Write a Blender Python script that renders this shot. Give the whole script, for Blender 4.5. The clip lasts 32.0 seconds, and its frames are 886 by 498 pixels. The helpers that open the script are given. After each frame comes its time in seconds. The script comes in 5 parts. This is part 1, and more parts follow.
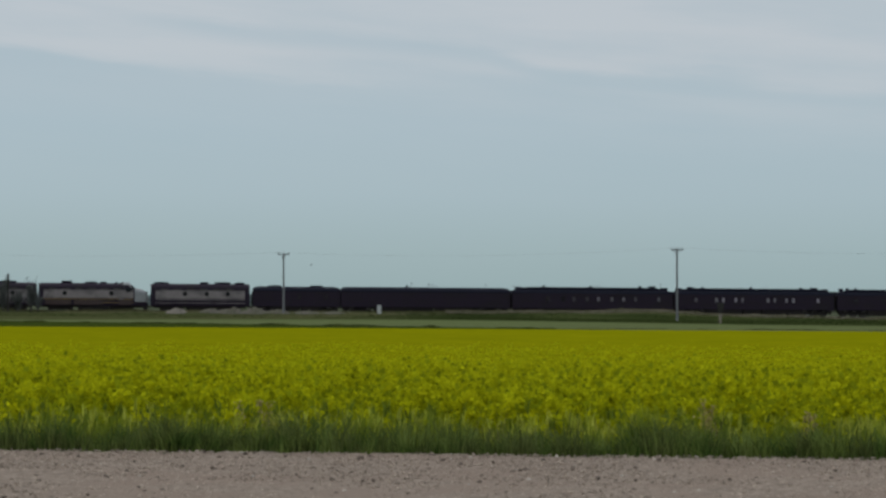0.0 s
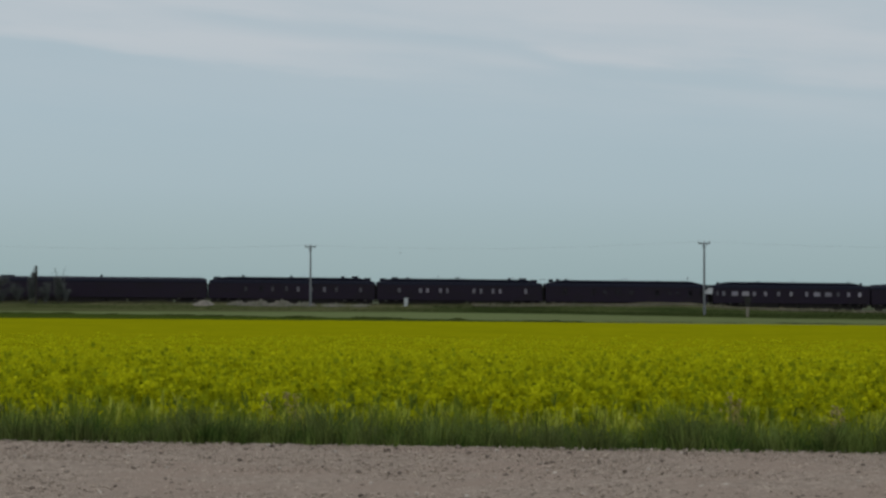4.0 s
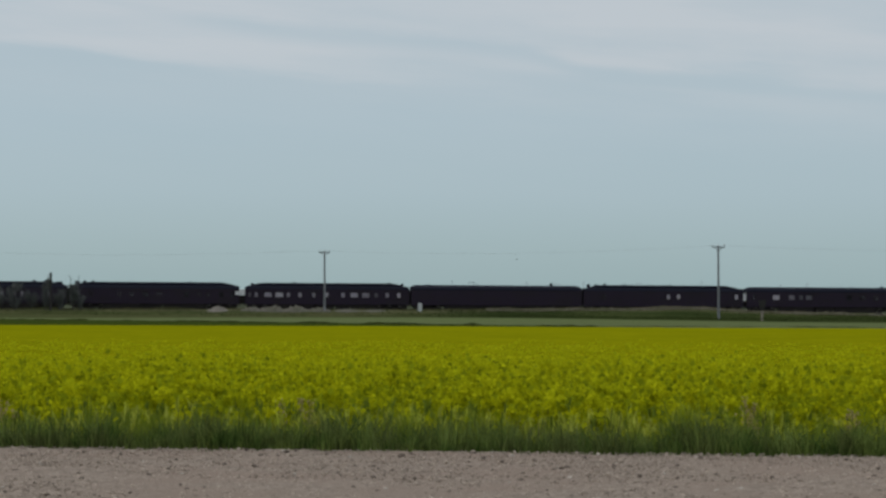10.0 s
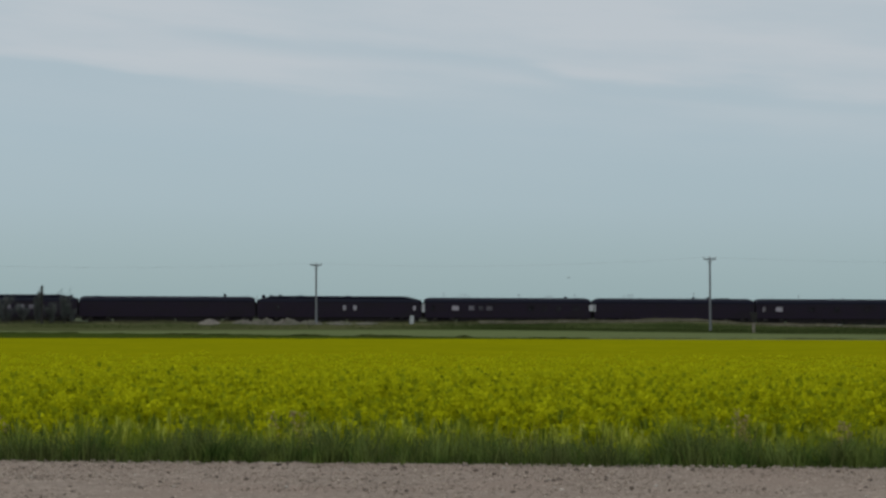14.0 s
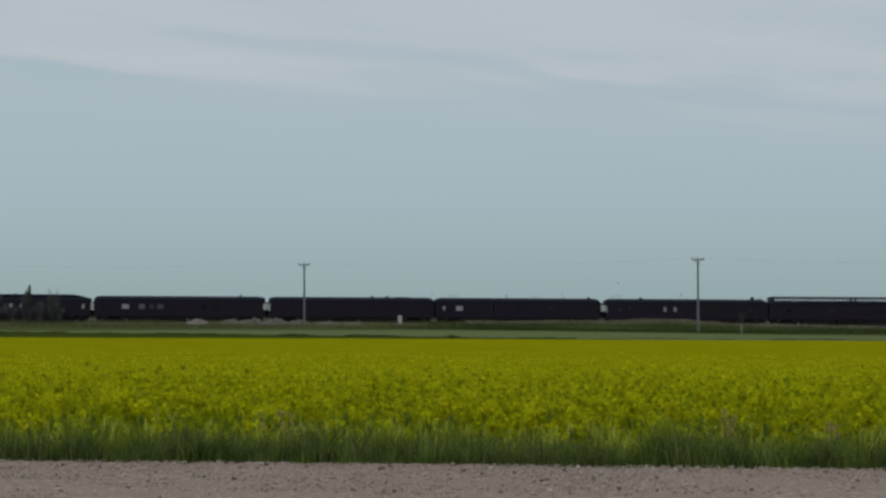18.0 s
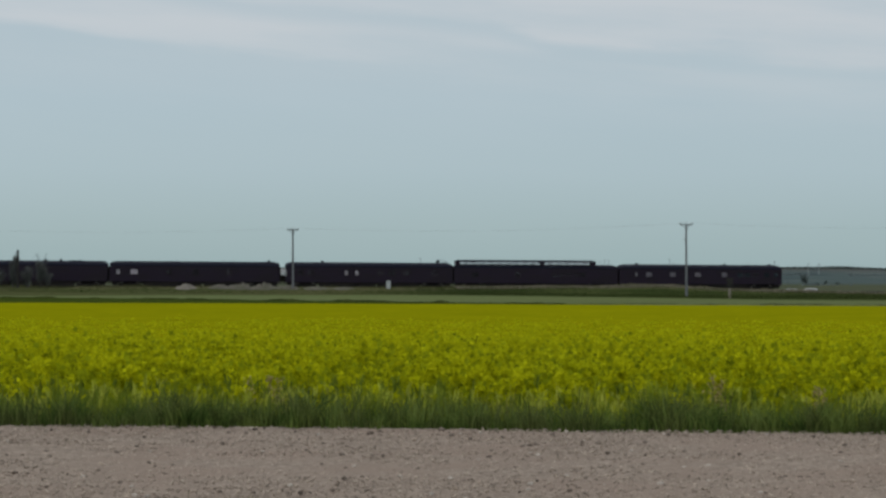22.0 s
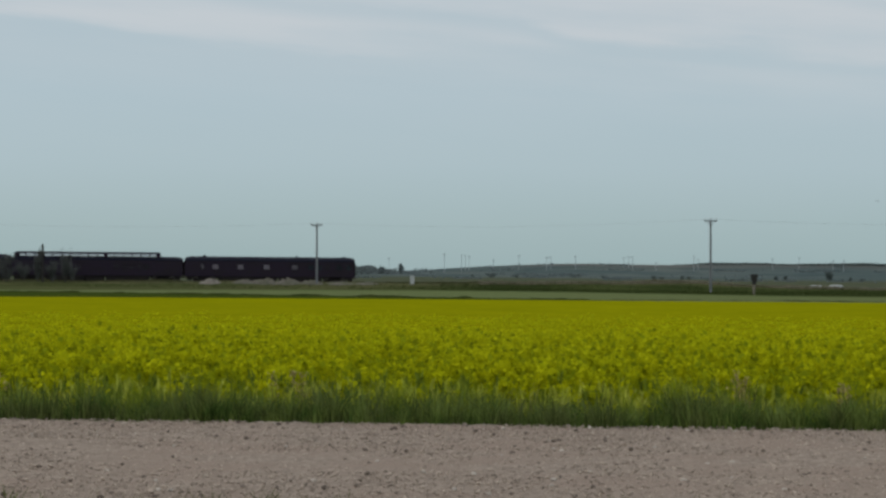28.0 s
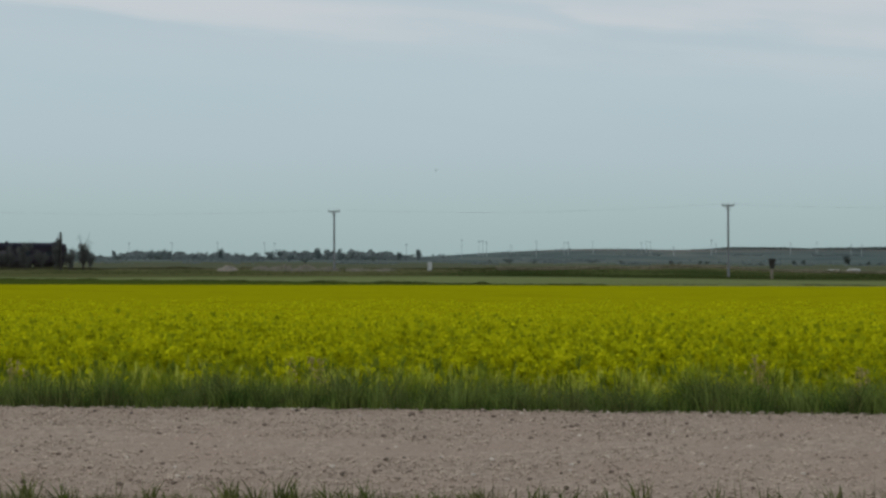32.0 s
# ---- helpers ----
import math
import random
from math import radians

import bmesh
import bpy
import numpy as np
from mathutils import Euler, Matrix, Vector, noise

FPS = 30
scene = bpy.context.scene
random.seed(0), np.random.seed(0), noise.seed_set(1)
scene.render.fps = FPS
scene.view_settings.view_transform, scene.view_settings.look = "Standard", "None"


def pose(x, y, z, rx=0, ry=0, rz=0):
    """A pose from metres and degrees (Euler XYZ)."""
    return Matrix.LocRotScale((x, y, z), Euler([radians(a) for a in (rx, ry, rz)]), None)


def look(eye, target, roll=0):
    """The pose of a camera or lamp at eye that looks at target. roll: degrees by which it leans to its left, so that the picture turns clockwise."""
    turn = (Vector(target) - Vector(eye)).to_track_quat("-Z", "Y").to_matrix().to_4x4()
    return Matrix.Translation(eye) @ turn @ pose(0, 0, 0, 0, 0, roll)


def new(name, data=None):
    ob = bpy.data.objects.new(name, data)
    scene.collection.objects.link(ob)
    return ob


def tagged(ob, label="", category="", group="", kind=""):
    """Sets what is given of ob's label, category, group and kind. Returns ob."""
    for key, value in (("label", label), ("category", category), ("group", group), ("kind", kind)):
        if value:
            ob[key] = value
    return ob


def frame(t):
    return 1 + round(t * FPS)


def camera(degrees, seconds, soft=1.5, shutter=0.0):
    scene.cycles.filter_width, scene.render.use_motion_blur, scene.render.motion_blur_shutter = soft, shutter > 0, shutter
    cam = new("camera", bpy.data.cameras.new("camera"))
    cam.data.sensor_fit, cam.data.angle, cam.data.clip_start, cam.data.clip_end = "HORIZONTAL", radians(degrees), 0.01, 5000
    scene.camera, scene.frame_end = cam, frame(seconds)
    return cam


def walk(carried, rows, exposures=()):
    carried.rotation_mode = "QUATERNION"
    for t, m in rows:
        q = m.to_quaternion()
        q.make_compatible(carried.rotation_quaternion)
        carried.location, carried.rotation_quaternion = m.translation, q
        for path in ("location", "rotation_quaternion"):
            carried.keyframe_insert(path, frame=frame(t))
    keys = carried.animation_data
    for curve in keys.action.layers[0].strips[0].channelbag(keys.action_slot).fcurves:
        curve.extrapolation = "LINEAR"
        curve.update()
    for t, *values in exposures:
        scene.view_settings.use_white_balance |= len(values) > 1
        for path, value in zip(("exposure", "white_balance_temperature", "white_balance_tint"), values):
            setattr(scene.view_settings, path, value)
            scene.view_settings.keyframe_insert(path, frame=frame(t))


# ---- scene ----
# ================================================================ camera
EYE = Vector((0.0, 0.0, 1.7))
CAM_ROWS = [  # seconds, pitch, roll, yaw
    (0, 1.426, 0.414, -1.407), (0.5, 1.504, 0.466, -1.388), (1, 1.591, 0.546, -1.415), (1.5, 1.594, 0.601, -1.434),
    (2, 1.653, 0.649, -1.427), (2.5, 1.594, 0.597, -1.268), (3, 1.457, 0.504, -0.970), (3.5, 1.312, 0.520, -0.681),
    (5.5, 1.156, 0.655, -0.677), (6, 1.220, 0.584, -0.325), (6.5, 1.252, 0.506, 0.012), (7, 1.194, 0.407, 0.128),
    (7.5, 1.239, 0.253, 0.168), (8, 1.279, 0.322, 0.051), (8.5, 1.334, 0.248, -0.114), (9, 1.294, 0.329, -0.301),
    (9.5, 1.331, 0.329, -0.295), (10, 1.360, 0.313, -0.275), (10.5, 1.366, 0.367, -0.236), (11, 1.361, 0.233, -0.198),
    (11.5, 1.378, 0.135, -0.112), (12, 1.513, 0.177, -0.202), (12.5, 1.684, 0.188, -0.305), (13, 1.642, 0.272, -0.323),
    (13.5, 1.589, 0.251, -0.336), (14, 1.705, 0.215, -0.506), (14.5, 1.824, 0.242, -0.930), (16.5, 1.553, 0.221, -1.053),
    (17, 1.425, 0.365, -0.864), (17.5, 1.524, 0.425, -0.824), (18, 1.708, 0.308, -0.833), (18.5, 1.719, 0.163, -0.863),
    (19, 1.442, 0.052, -0.892), (19.5, 1.038, 0.108, -1.005), (20, 0.746, 0.130, -1.109), (20.5, 0.674, 0.223, -1.245),
    (21, 0.743, 0.236, -1.221), (21.5, 0.784, 0.295, -1.147), (22, 0.740, 0.303, -1.157), (22.5, 0.758, 0.205, -1.248),
    (23, 1.034, 0.032, -1.174), (23.5, 1.218, 0.037, -1.098), (24, 1.281, -0.049, -0.902), (24.5, 1.423, 0.037, -0.903),
    (25, 1.407, 0.064, -1.072), (25.5, 1.170, 0.147, -1.187), (27.5, 0.640, 0.460, -0.818), (28, 0.611, 0.486, -0.493),
    (28.5, 0.379, 0.572, -0.258), (29, 0.251, 0.615, -0.160), (29.5, 0.321, 0.718, -0.198), (30, 0.420, 0.619, -0.173),
    (30.5, 0.492, 0.455, -0.065), (31, 0.333, 0.385, 0.031), (31.5, 0.121, 0.248, -0.019), (32, 0.216, 0.205, -0.013),
]


def aim(pitch, roll, yaw):
    return (Matrix.Translation(EYE) @ Euler((radians(90 + pitch), 0, radians(yaw))).to_matrix().to_4x4()
            @ pose(0, 0, 0, 0, 0, roll))


cam = camera(24.25, 32.0, soft=2.7)
walk(cam, [(t, aim(p, r, y)) for t, p, r, y in CAM_ROWS],
     exposures=[(0, -0.10, 6500, 10), (2, -0.11, 6500, 10), (3, -0.14, 6500, 10), (6, -0.10, 6500, 10), (13, -0.07, 6500, 10), (14, -0.12, 6500, 10), (16, -0.20, 6500, 10), (18, -0.18, 6500, 10), (20, -0.19, 6500, 10), (21, -0.05, 6560, 10), (22, -0.02, 6570, 10), (23, 0.02, 6560, 10), (24, -0.05, 6530, 10), (25, -0.12, 6520, 10), (28, -0.01, 6580, 10), (30, 0.02, 6630, 10), (32, 0.03, 6640, 10)])

# ================================================================ light
SUN_EL, SUN_AZ = 55.0, -72.0       # sun to the left and beyond, behind thin cloud; azimuth from +y towards +x


EDGE, STREAK = 0.1022, 0.1235      # heights of the cloud's lower edge and of the clear streak


def make_world():
    w = bpy.data.worlds.new("sky")
    scene.world = w
    w.use_nodes = True
    nt = w.node_tree
    nt.nodes.clear()
    out = nt.nodes.new("ShaderNodeOutputWorld")
    bg = nt.nodes.new("ShaderNodeBackground")
    sky = nt.nodes.new("ShaderNodeTexSky")
    sky.sky_type, sky.sun_disc = "NISHITA", False
    sky.sun_elevation, sky.sun_rotation = radians(SUN_EL), radians(SUN_AZ)
    scale = nt.nodes.new("ShaderNodeVectorMath")
    scale.operation = "SCALE"
    scale.inputs["Scale"].default_value = 0.1
    nt.links.new(sky.outputs[0], scale.inputs[0])
    co = nt.nodes.new("ShaderNodeTexCoord")
    sep = nt.nodes.new("ShaderNodeSeparateXYZ")
    nt.links.new(co.outputs["Generated"], sep.inputs[0])
    # veil of cloud: colour by height above the horizon
    ramp = nt.nodes.new("ShaderNodeValToRGB")
    stops = [(0.0, (0.323, 0.445, 0.466)), (0.022, (0.352, 0.472, 0.502)), (0.05, (0.403, 0.517, 0.571)),
             (0.085, (0.425, 0.534, 0.597)), (0.125, (0.445, 0.54, 0.60)), (0.22, (0.53, 0.59, 0.63)), (1.0, (0.56, 0.60, 0.63))]
    el = ramp.color_ramp.elements
    el[0].position, el[0].color = stops[0][0], (*stops[0][1], 1)
    el[1].position, el[1].color = stops[-1][0], (*stops[-1][1], 1)
    for p, c in stops[1:-1]:
        e = el.new(p)
        e.color = (*c, 1)
    nt.links.new(sep.outputs["Z"], ramp.inputs[0])
    # long thin streaks, finer and coarser
    tilt = nt.nodes.new("ShaderNodeMapping")
    tilt.inputs["Rotation"].default_value = (0.0, radians(-4.5), 0.0)
    nt.links.new(co.outputs["Generated"], tilt.inputs[0])
    mp = nt.nodes.new("ShaderNodeMapping")
    mp.inputs["Scale"].default_value = (4.0, 4.0, 30.0)
    nt.links.new(tilt.outputs[0], mp.inputs[0])
    n1 = nt.nodes.new("ShaderNodeTexNoise")
    n1.inputs["Scale"].default_value, n1.inputs["Detail"].default_value, n1.inputs["Roughness"].default_value = 1.6, 8.0, 0.56
    nt.links.new(mp.outputs[0], n1.inputs["Vector"])
    mr = nt.nodes.new("ShaderNodeMapRange")
    mr.inputs["From Min"].default_value, mr.inputs["From Max"].default_value = 0.39, 0.63
    mr.inputs["To Min"].default_value, mr.inputs["To Max"].default_value = 0.0, 1.0
    nt.links.new(n1.outputs[0], mr.inputs[0])
    # streaks thicken with height above the horizon
    hi = nt.nodes.new("ShaderNodeMapRange")
    hi.inputs["From Min"].default_value, hi.inputs["From Max"].default_value = 0.05, 0.12
    hi.inputs["To Min"].default_value, hi.inputs["To Max"].default_value = 0.10, 1.0
    nt.links.new(sep.outputs["Z"], hi.inputs[0])
    mul = nt.nodes.new("ShaderNodeMath")
    mul.operation = "MULTIPLY"
    # a cloud bank above a slanting edge, with one long clear streak in it
    lift = nt.nodes.new("ShaderNodeVectorMath")
    lift.operation = "DOT_PRODUCT"
    lift.inputs[1].default_value = (0.0864, 0.0, 1.0)
    nt.links.new(co.outputs["Generated"], lift.inputs[0])

    def calc(op, a, c, clamp=False):
        n = nt.nodes.new("ShaderNodeMath")
        n.operation, n.use_clamp = op, clamp
        for s, v in enumerate((a, c)):
            if isinstance(v, (int, float)):
                n.inputs[s].default_value = v
            else:
                nt.links.new(v, n.inputs[s])
        return n.outputs[0]

    def ease(v, a, z):
        r = nt.nodes.new("ShaderNodeMapRange")
        r.interpolation_type = "SMOOTHSTEP"
        r.inputs["From Min"].default_value, r.inputs["From Max"].default_value = a, z
        nt.links.new(v, r.inputs[0])
        return r.outputs[0]

    u = calc("ADD", lift.outputs["Value"], calc("MULTIPLY", calc("SUBTRACT", n1.outputs[0], 0.5), 0.02))
    bank = ease(u, EDGE - 0.003, EDGE + 0.003)
    soft_bank = ease(u, EDGE - 0.02, EDGE + 0.03)
    right = ease(sep.outputs["X"], -0.12, 0.06)
    bank = calc("ADD", calc("MULTIPLY", bank, calc("SUBTRACT", 1.0, right)), calc("MULTIPLY", soft_bank, right))
    us = calc("ADD", u, calc("MULTIPLY", ease(sep.outputs["X"], 0.04, 0.08), 0.0062))
    gap = calc("MULTIPLY", ease(us, STREAK - 0.008, STREAK), calc("SUBTRACT", 1.0, ease(us, STREAK, STREAK + 0.006)))
    gap = calc("MULTIPLY", gap, ease(sep.outputs["X"], -0.16, -0.08))
    body = calc("MULTIPLY", bank, calc("SUBTRACT", 1.0, calc("MULTIPLY", gap, 0.8)))
    # a second, broader clear patch lower down
    low = calc("ADD", sep.outputs["Z"], calc("MULTIPLY", calc("SUBTRACT", n1.outputs[0], 0.5), 0.03))
    patch = calc("MULTIPLY", ease(low, 0.0985, 0.1045), calc("SUBTRACT", 1.0, ease(low, 0.109, 0.115)))
    patch = calc("MULTIPLY", patch, calc("MULTIPLY", ease(sep.outputs["X"], 0.055, 0.09), calc("SUBTRACT", 1.0, ease(sep.outputs["X"], 0.155, 0.185))))
    body = calc("MULTIPLY", body, calc("SUBTRACT", 1.0, calc("MULTIPLY", patch, 0.7)))
    veil = calc("MULTIPLY", body, calc("ADD", 0.5, calc("MULTIPLY", mr.outputs[0], 0.4)))
    veil = calc("ADD", veil, calc("MULTIPLY", mr.outputs[0], 0.18), True)
    nt.links.new(veil, mul.inputs[0])
    nt.links.new(hi.outputs[0], mul.inputs[1])
    cl = nt.nodes.new("ShaderNodeMix")
    cl.data_type = "RGBA"
    cl.inputs["B"].default_value = (0.553, 0.604, 0.645, 1)
    nt.links.new(mul.outputs[0], cl.inputs["Factor"])
    nt.links.new(ramp.outputs[0], cl.inputs["A"])
    mx = nt.nodes.new("ShaderNodeMix")
    mx.data_type = "RGBA"
    mx.inputs["Factor"].default_value = 0.92
    nt.links.new(scale.outputs[0], mx.inputs["A"])
    nt.links.new(cl.outputs["Result"], mx.inputs["B"])
    nt.links.new(mx.outputs["Result"], bg.inputs[0])
    bg.inputs[1].default_value = 1.0
    nt.links.new(bg.outputs[0], out.inputs[0])
    sun = bpy.data.lights.new("sun", "SUN")
    sun.energy, sun.angle, sun.color = 0.7, radians(11), (1.0, 0.95, 0.88)
    so = new("sun", sun)
    a, e = radians(SUN_AZ), radians(SUN_EL)
    d = Vector((math.sin(a) * math.cos(e), math.cos(a) * math.cos(e), math.sin(e)))
    so.matrix_world = look(d * 100, (0, 0, 0))


make_world()

# ================================================================ materials
MATS = {}


def mat(name, c1, c2=None, rough=0.8, scale=6.0, metal=0.0, bump=0.0, bump_scale=None, island=0.0, detail=4.0,
        spec=0.3, c3=None, scale3=0.6, coords="Object", stretch=(1, 1, 1), lo=0.35, hi=0.65, rnd=0.0, trans=0.0):
    """Procedural surface: two colours mixed by fine noise, a third by coarse noise, bump, and a shift per island or per object."""
    if name in MATS:
        return MATS[name]
    m = bpy.data.materials.new(name)
    MATS[name] = m
    m.use_nodes = True
    nt = m.node_tree
    b = nt.nodes["Principled BSDF"]
    b.inputs["Roughness"].default_value, b.inputs["Metallic"].default_value = rough, metal
    b.inputs["Specular IOR Level"].default_value = spec
    c2 = c2 or tuple(v * 0.75 for v in c1)
    co = nt.nodes.new("ShaderNodeTexCoord")
    mp = nt.nodes.new("ShaderNodeMapping")
    mp.inputs["Scale"].default_value = stretch
    nt.links.new(co.outputs[coords], mp.inputs[0])

    def noise_mask(s, d, a, z):
        n = nt.nodes.new("ShaderNodeTexNoise")
        n.inputs["Scale"].default_value, n.inputs["Detail"].default_value = s, d
        nt.links.new(mp.outputs[0], n.inputs["Vector"])
        r = nt.nodes.new("ShaderNodeMapRange")
        r.inputs["From Min"].default_value, r.inputs["From Max"].default_value = a, z
        nt.links.new(n.outputs[0], r.inputs[0])
        return r.outputs[0]

    def mix(fac, a, c):
        x = nt.nodes.new("ShaderNodeMix")
        x.data_type = "RGBA"
        nt.links.new(fac, x.inputs["Factor"])
        for sock, v in (("A", a), ("B", c)):
            if isinstance(v, tuple):
                x.inputs[sock].default_value = (*v, 1)
            else:
                nt.links.new(v, x.inputs[sock])
        return x.outputs["Result"]

    col = mix(noise_mask(scale, detail, lo, hi), c1, c2)
    if c3:
        col = mix(noise_mask(scale3, 3.0, 0.45, 0.62), col, c3)
    if island or rnd:
        src = nt.nodes.new("ShaderNodeNewGeometry").outputs["Random Per Island"] if island else nt.nodes.new("ShaderNodeObjectInfo").outputs["Random"]
        k = island or rnd
        r = nt.nodes.new("ShaderNodeMapRange")
        r.inputs["To Min"].default_value, r.inputs["To Max"].default_value = 1 - k, 1 + k
        nt.links.new(src, r.inputs[0])
        v = nt.nodes.new("ShaderNodeVectorMath")
        v.operation = "SCALE"
        nt.links.new(col, v.inputs[0])
        nt.links.new(r.outputs[0], v.inputs["Scale"])
        col = v.outputs[0]
    nt.links.new(col, b.inputs["Base Color"])
    if trans:      # thin leaves let light through
        tr, ms = nt.nodes.new("ShaderNodeBsdfTranslucent"), nt.nodes.new("ShaderNodeMixShader")
        nt.links.new(col, tr.inputs[0])
        ms.inputs[0].default_value = trans
        nt.links.new(b.outputs[0], ms.inputs[1])
        nt.links.new(tr.outputs[0], ms.inputs[2])
        nt.links.new(ms.outputs[0], nt.nodes["Material Output"].inputs[0])
    if bump:
        n = nt.nodes.new("ShaderNodeTexNoise")
        n.inputs["Scale"].default_value, n.inputs["Detail"].default_value = bump_scale or scale * 3, 5.0
        nt.links.new(mp.outputs[0], n.inputs["Vector"])
        bp = nt.nodes.new("ShaderNodeBump")
        bp.inputs["Strength"].default_value, bp.inputs["Distance"].default_value = 1.0, bump
        nt.links.new(n.outputs[0], bp.inputs["Height"])
        nt.links.new(bp.outputs[0], b.inputs["Normal"])
    return m


def glass_mat():
    m = bpy.data.materials.new("window_glass")
    m.use_nodes = True
    b = m.node_tree.nodes["Principled BSDF"]
    b.inputs["Base Color"].default_value = (0.83, 0.80, 0.82, 1)
    b.inputs["Transmission Weight"].default_value = 1.0
    b.inputs["Roughness"].default_value = 0.02
    b.inputs["IOR"].default_value = 1.16
    return m


M_GLASS = glass_mat()
M_MAROON = mat("maroon_paint", (0.0235, 0.0128, 0.0292), (0.018, 0.0102, 0.0226), rough=0.5, scale=2.0, spec=0.25, c3=(0.02, 0.0125, 0.021), scale3=0.35, stretch=(1, 1, 3))
M_ROOF = mat("black_roof", (0.0085, 0.0095, 0.020), (0.0125, 0.0135, 0.026), rough=0.75, spec=0.15, scale=1.5, stretch=(1, 3, 3), bump=0.01, bump_scale=4)
M_UNDER = mat("underframe_black", (0.014, 0.012, 0.012), (0.03, 0.024, 0.02), rough=0.8, scale=4)
M_STEEL = mat("worn_steel", (0.09, 0.075, 0.065), (0.16, 0.15, 0.14), rough=0.45, metal=0.7, scale=8)
M_INSIDE = mat("car_interior", (0.035, 0.026, 0.022), (0.02, 0.016, 0.015), rough=0.8, scale=3)
M_BLIND = mat("pale_blind", (0.62, 0.59, 0.61), (0.48, 0.455, 0.48), rough=0.9, scale=5, stretch=(1, 1, 0.3), rnd=0.18)
# the next four tones paint average window reflections onto the blinds
M_MID = mat("grey_white_reflection_blind", (0.42, 0.395, 0.43), (0.31, 0.29, 0.32), rough=0.9, scale=4, stretch=(1, 1, 0.4), rnd=0.25)
M_HALF = mat("mid_reflection_blind", (0.25, 0.235, 0.26), (0.17, 0.158, 0.178), rough=0.9, scale=4, stretch=(1, 1, 0.4), rnd=0.3)
M_LOWBLIND = mat("faint_reflection_blind", (0.15, 0.14, 0.155), (0.10, 0.092, 0.105), rough=0.9, scale=4, stretch=(1, 1, 0.4), rnd=0.4)
M_TEAL = mat("teal_reflection_blind", (0.030, 0.043, 0.052), (0.022, 0.032, 0.040), rough=0.9, scale=4, rnd=0.3)
M_DIM = mat("grey_blind", (0.045, 0.040, 0.048), (0.028, 0.025, 0.031), rough=0.9, scale=4, rnd=0.4)
M_CANVAS = mat("pale_gangway_panel", (0.86, 0.85, 0.85), (0.76, 0.755, 0.76), rough=0.7, scale=5)
M_GREY = mat("grey_paint", (0.32, 0.28, 0.275), (0.24, 0.21, 0.205), rough=0.45, scale=2.5, c3=(0.17, 0.15, 0.15), scale3=0.5, stretch=(1, 1, 2))
M_YELLOW = mat("yellow_stripe_paint", (0.34, 0.23, 0.07), (0.22, 0.15, 0.06), rough=0.5, scale=3)
M_WOOD = mat("grey_pole_wood", (0.262, 0.270, 0.280), (0.175, 0.18, 0.187), rough=0.9, scale=5, stretch=(6, 6, 0.5), bump=0.01)
M_DARKWOOD = mat("dark_weathered_wood", (0.032, 0.03, 0.027), (0.055, 0.05, 0.044), rough=0.9, scale=4, stretch=(5, 5, 0.6))
M_PALEWOOD = mat("pale_post_wood", (0.36, 0.31, 0.25), (0.25, 0.21, 0.17), rough=0.9, scale=5, stretch=(5, 5, 0.6))
M_WIRE = mat("wire_metal", (0.12, 0.12, 0.12), (0.16, 0.16, 0.16), rough=0.5, metal=0.6, scale=3)
M_PORC = mat("insulator_porcelain", (0.16, 0.13, 0.12), (0.24, 0.22, 0.2), rough=0.25, scale=6)
M_WHITE = mat("white_sign_paint", (0.66, 0.67, 0.66), (0.52, 0.53, 0.52), rough=0.6, scale=4)
M_GRAVEL = mat("road_gravel", (0.43, 0.348, 0.285), (0.30, 0.243, 0.20), rough=0.95, scale=11, c3=(0.355, 0.279, 0.228), scale3=0.7,
               bump=0.05, bump_scale=26, coords="Object", spec=0.0)
M_STONE = mat("loose_gravel_stone", (0.47, 0.385, 0.312), (0.36, 0.29, 0.236), rough=0.9, scale=3, island=0.34, spec=0.0)
M_CLOD = mat("dark_clod", (0.17, 0.135, 0.112), (0.23, 0.185, 0.15), rough=0.95, scale=40, spec=0.0, rnd=0.3)
M_PALESTONE = mat("pale_stone", (0.60, 0.53, 0.46), (0.50, 0.43, 0.365), rough=0.9, scale=40, spec=0.0, rnd=0.2)
M_RUBBLE = mat("dug_earth_rubble", (0.16, 0.145, 0.12), (0.10, 0.09, 0.072), rough=0.95, scale=3.0, c3=(0.095, 0.095, 0.062), scale3=0.5, bump=0.1, bump_scale=4)
M_PALEPILE = mat("pale_gravel_heap", (0.235, 0.21, 0.178), (0.16, 0.145, 0.12), rough=0.95, scale=3.0, bump=0.06, bump_scale=6)
M_BALLAST = mat("ballast_stone", (0.16, 0.145, 0.13), (0.10, 0.09, 0.08), rough=0.95, scale=5, bump=0.05)
M_FLOWER = mat("canola_flower", (0.575, 0.572, 0.011), (0.465, 0.482, 0.011), rough=0.8, scale=1.2, island=0.22, spec=0.0, trans=0.35)
M_CSTEM = mat("canola_stem", (0.24, 0.28, 0.010), (0.34, 0.367, 0.011), rough=0.75, scale=2, island=0.25, spec=0.0, trans=0.5)
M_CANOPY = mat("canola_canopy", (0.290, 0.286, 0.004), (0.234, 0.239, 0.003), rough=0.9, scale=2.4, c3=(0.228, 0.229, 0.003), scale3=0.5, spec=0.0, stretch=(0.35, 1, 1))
M_GRASS = mat("verge_grass", (0.084, 0.138, 0.032), (0.19, 0.245, 0.062), lo=0.42, hi=0.6, c3=(0.13, 0.158, 0.05), scale3=2.5, rough=0.75, scale=3.5, island=0.55, spec=0.0, trans=0.4)
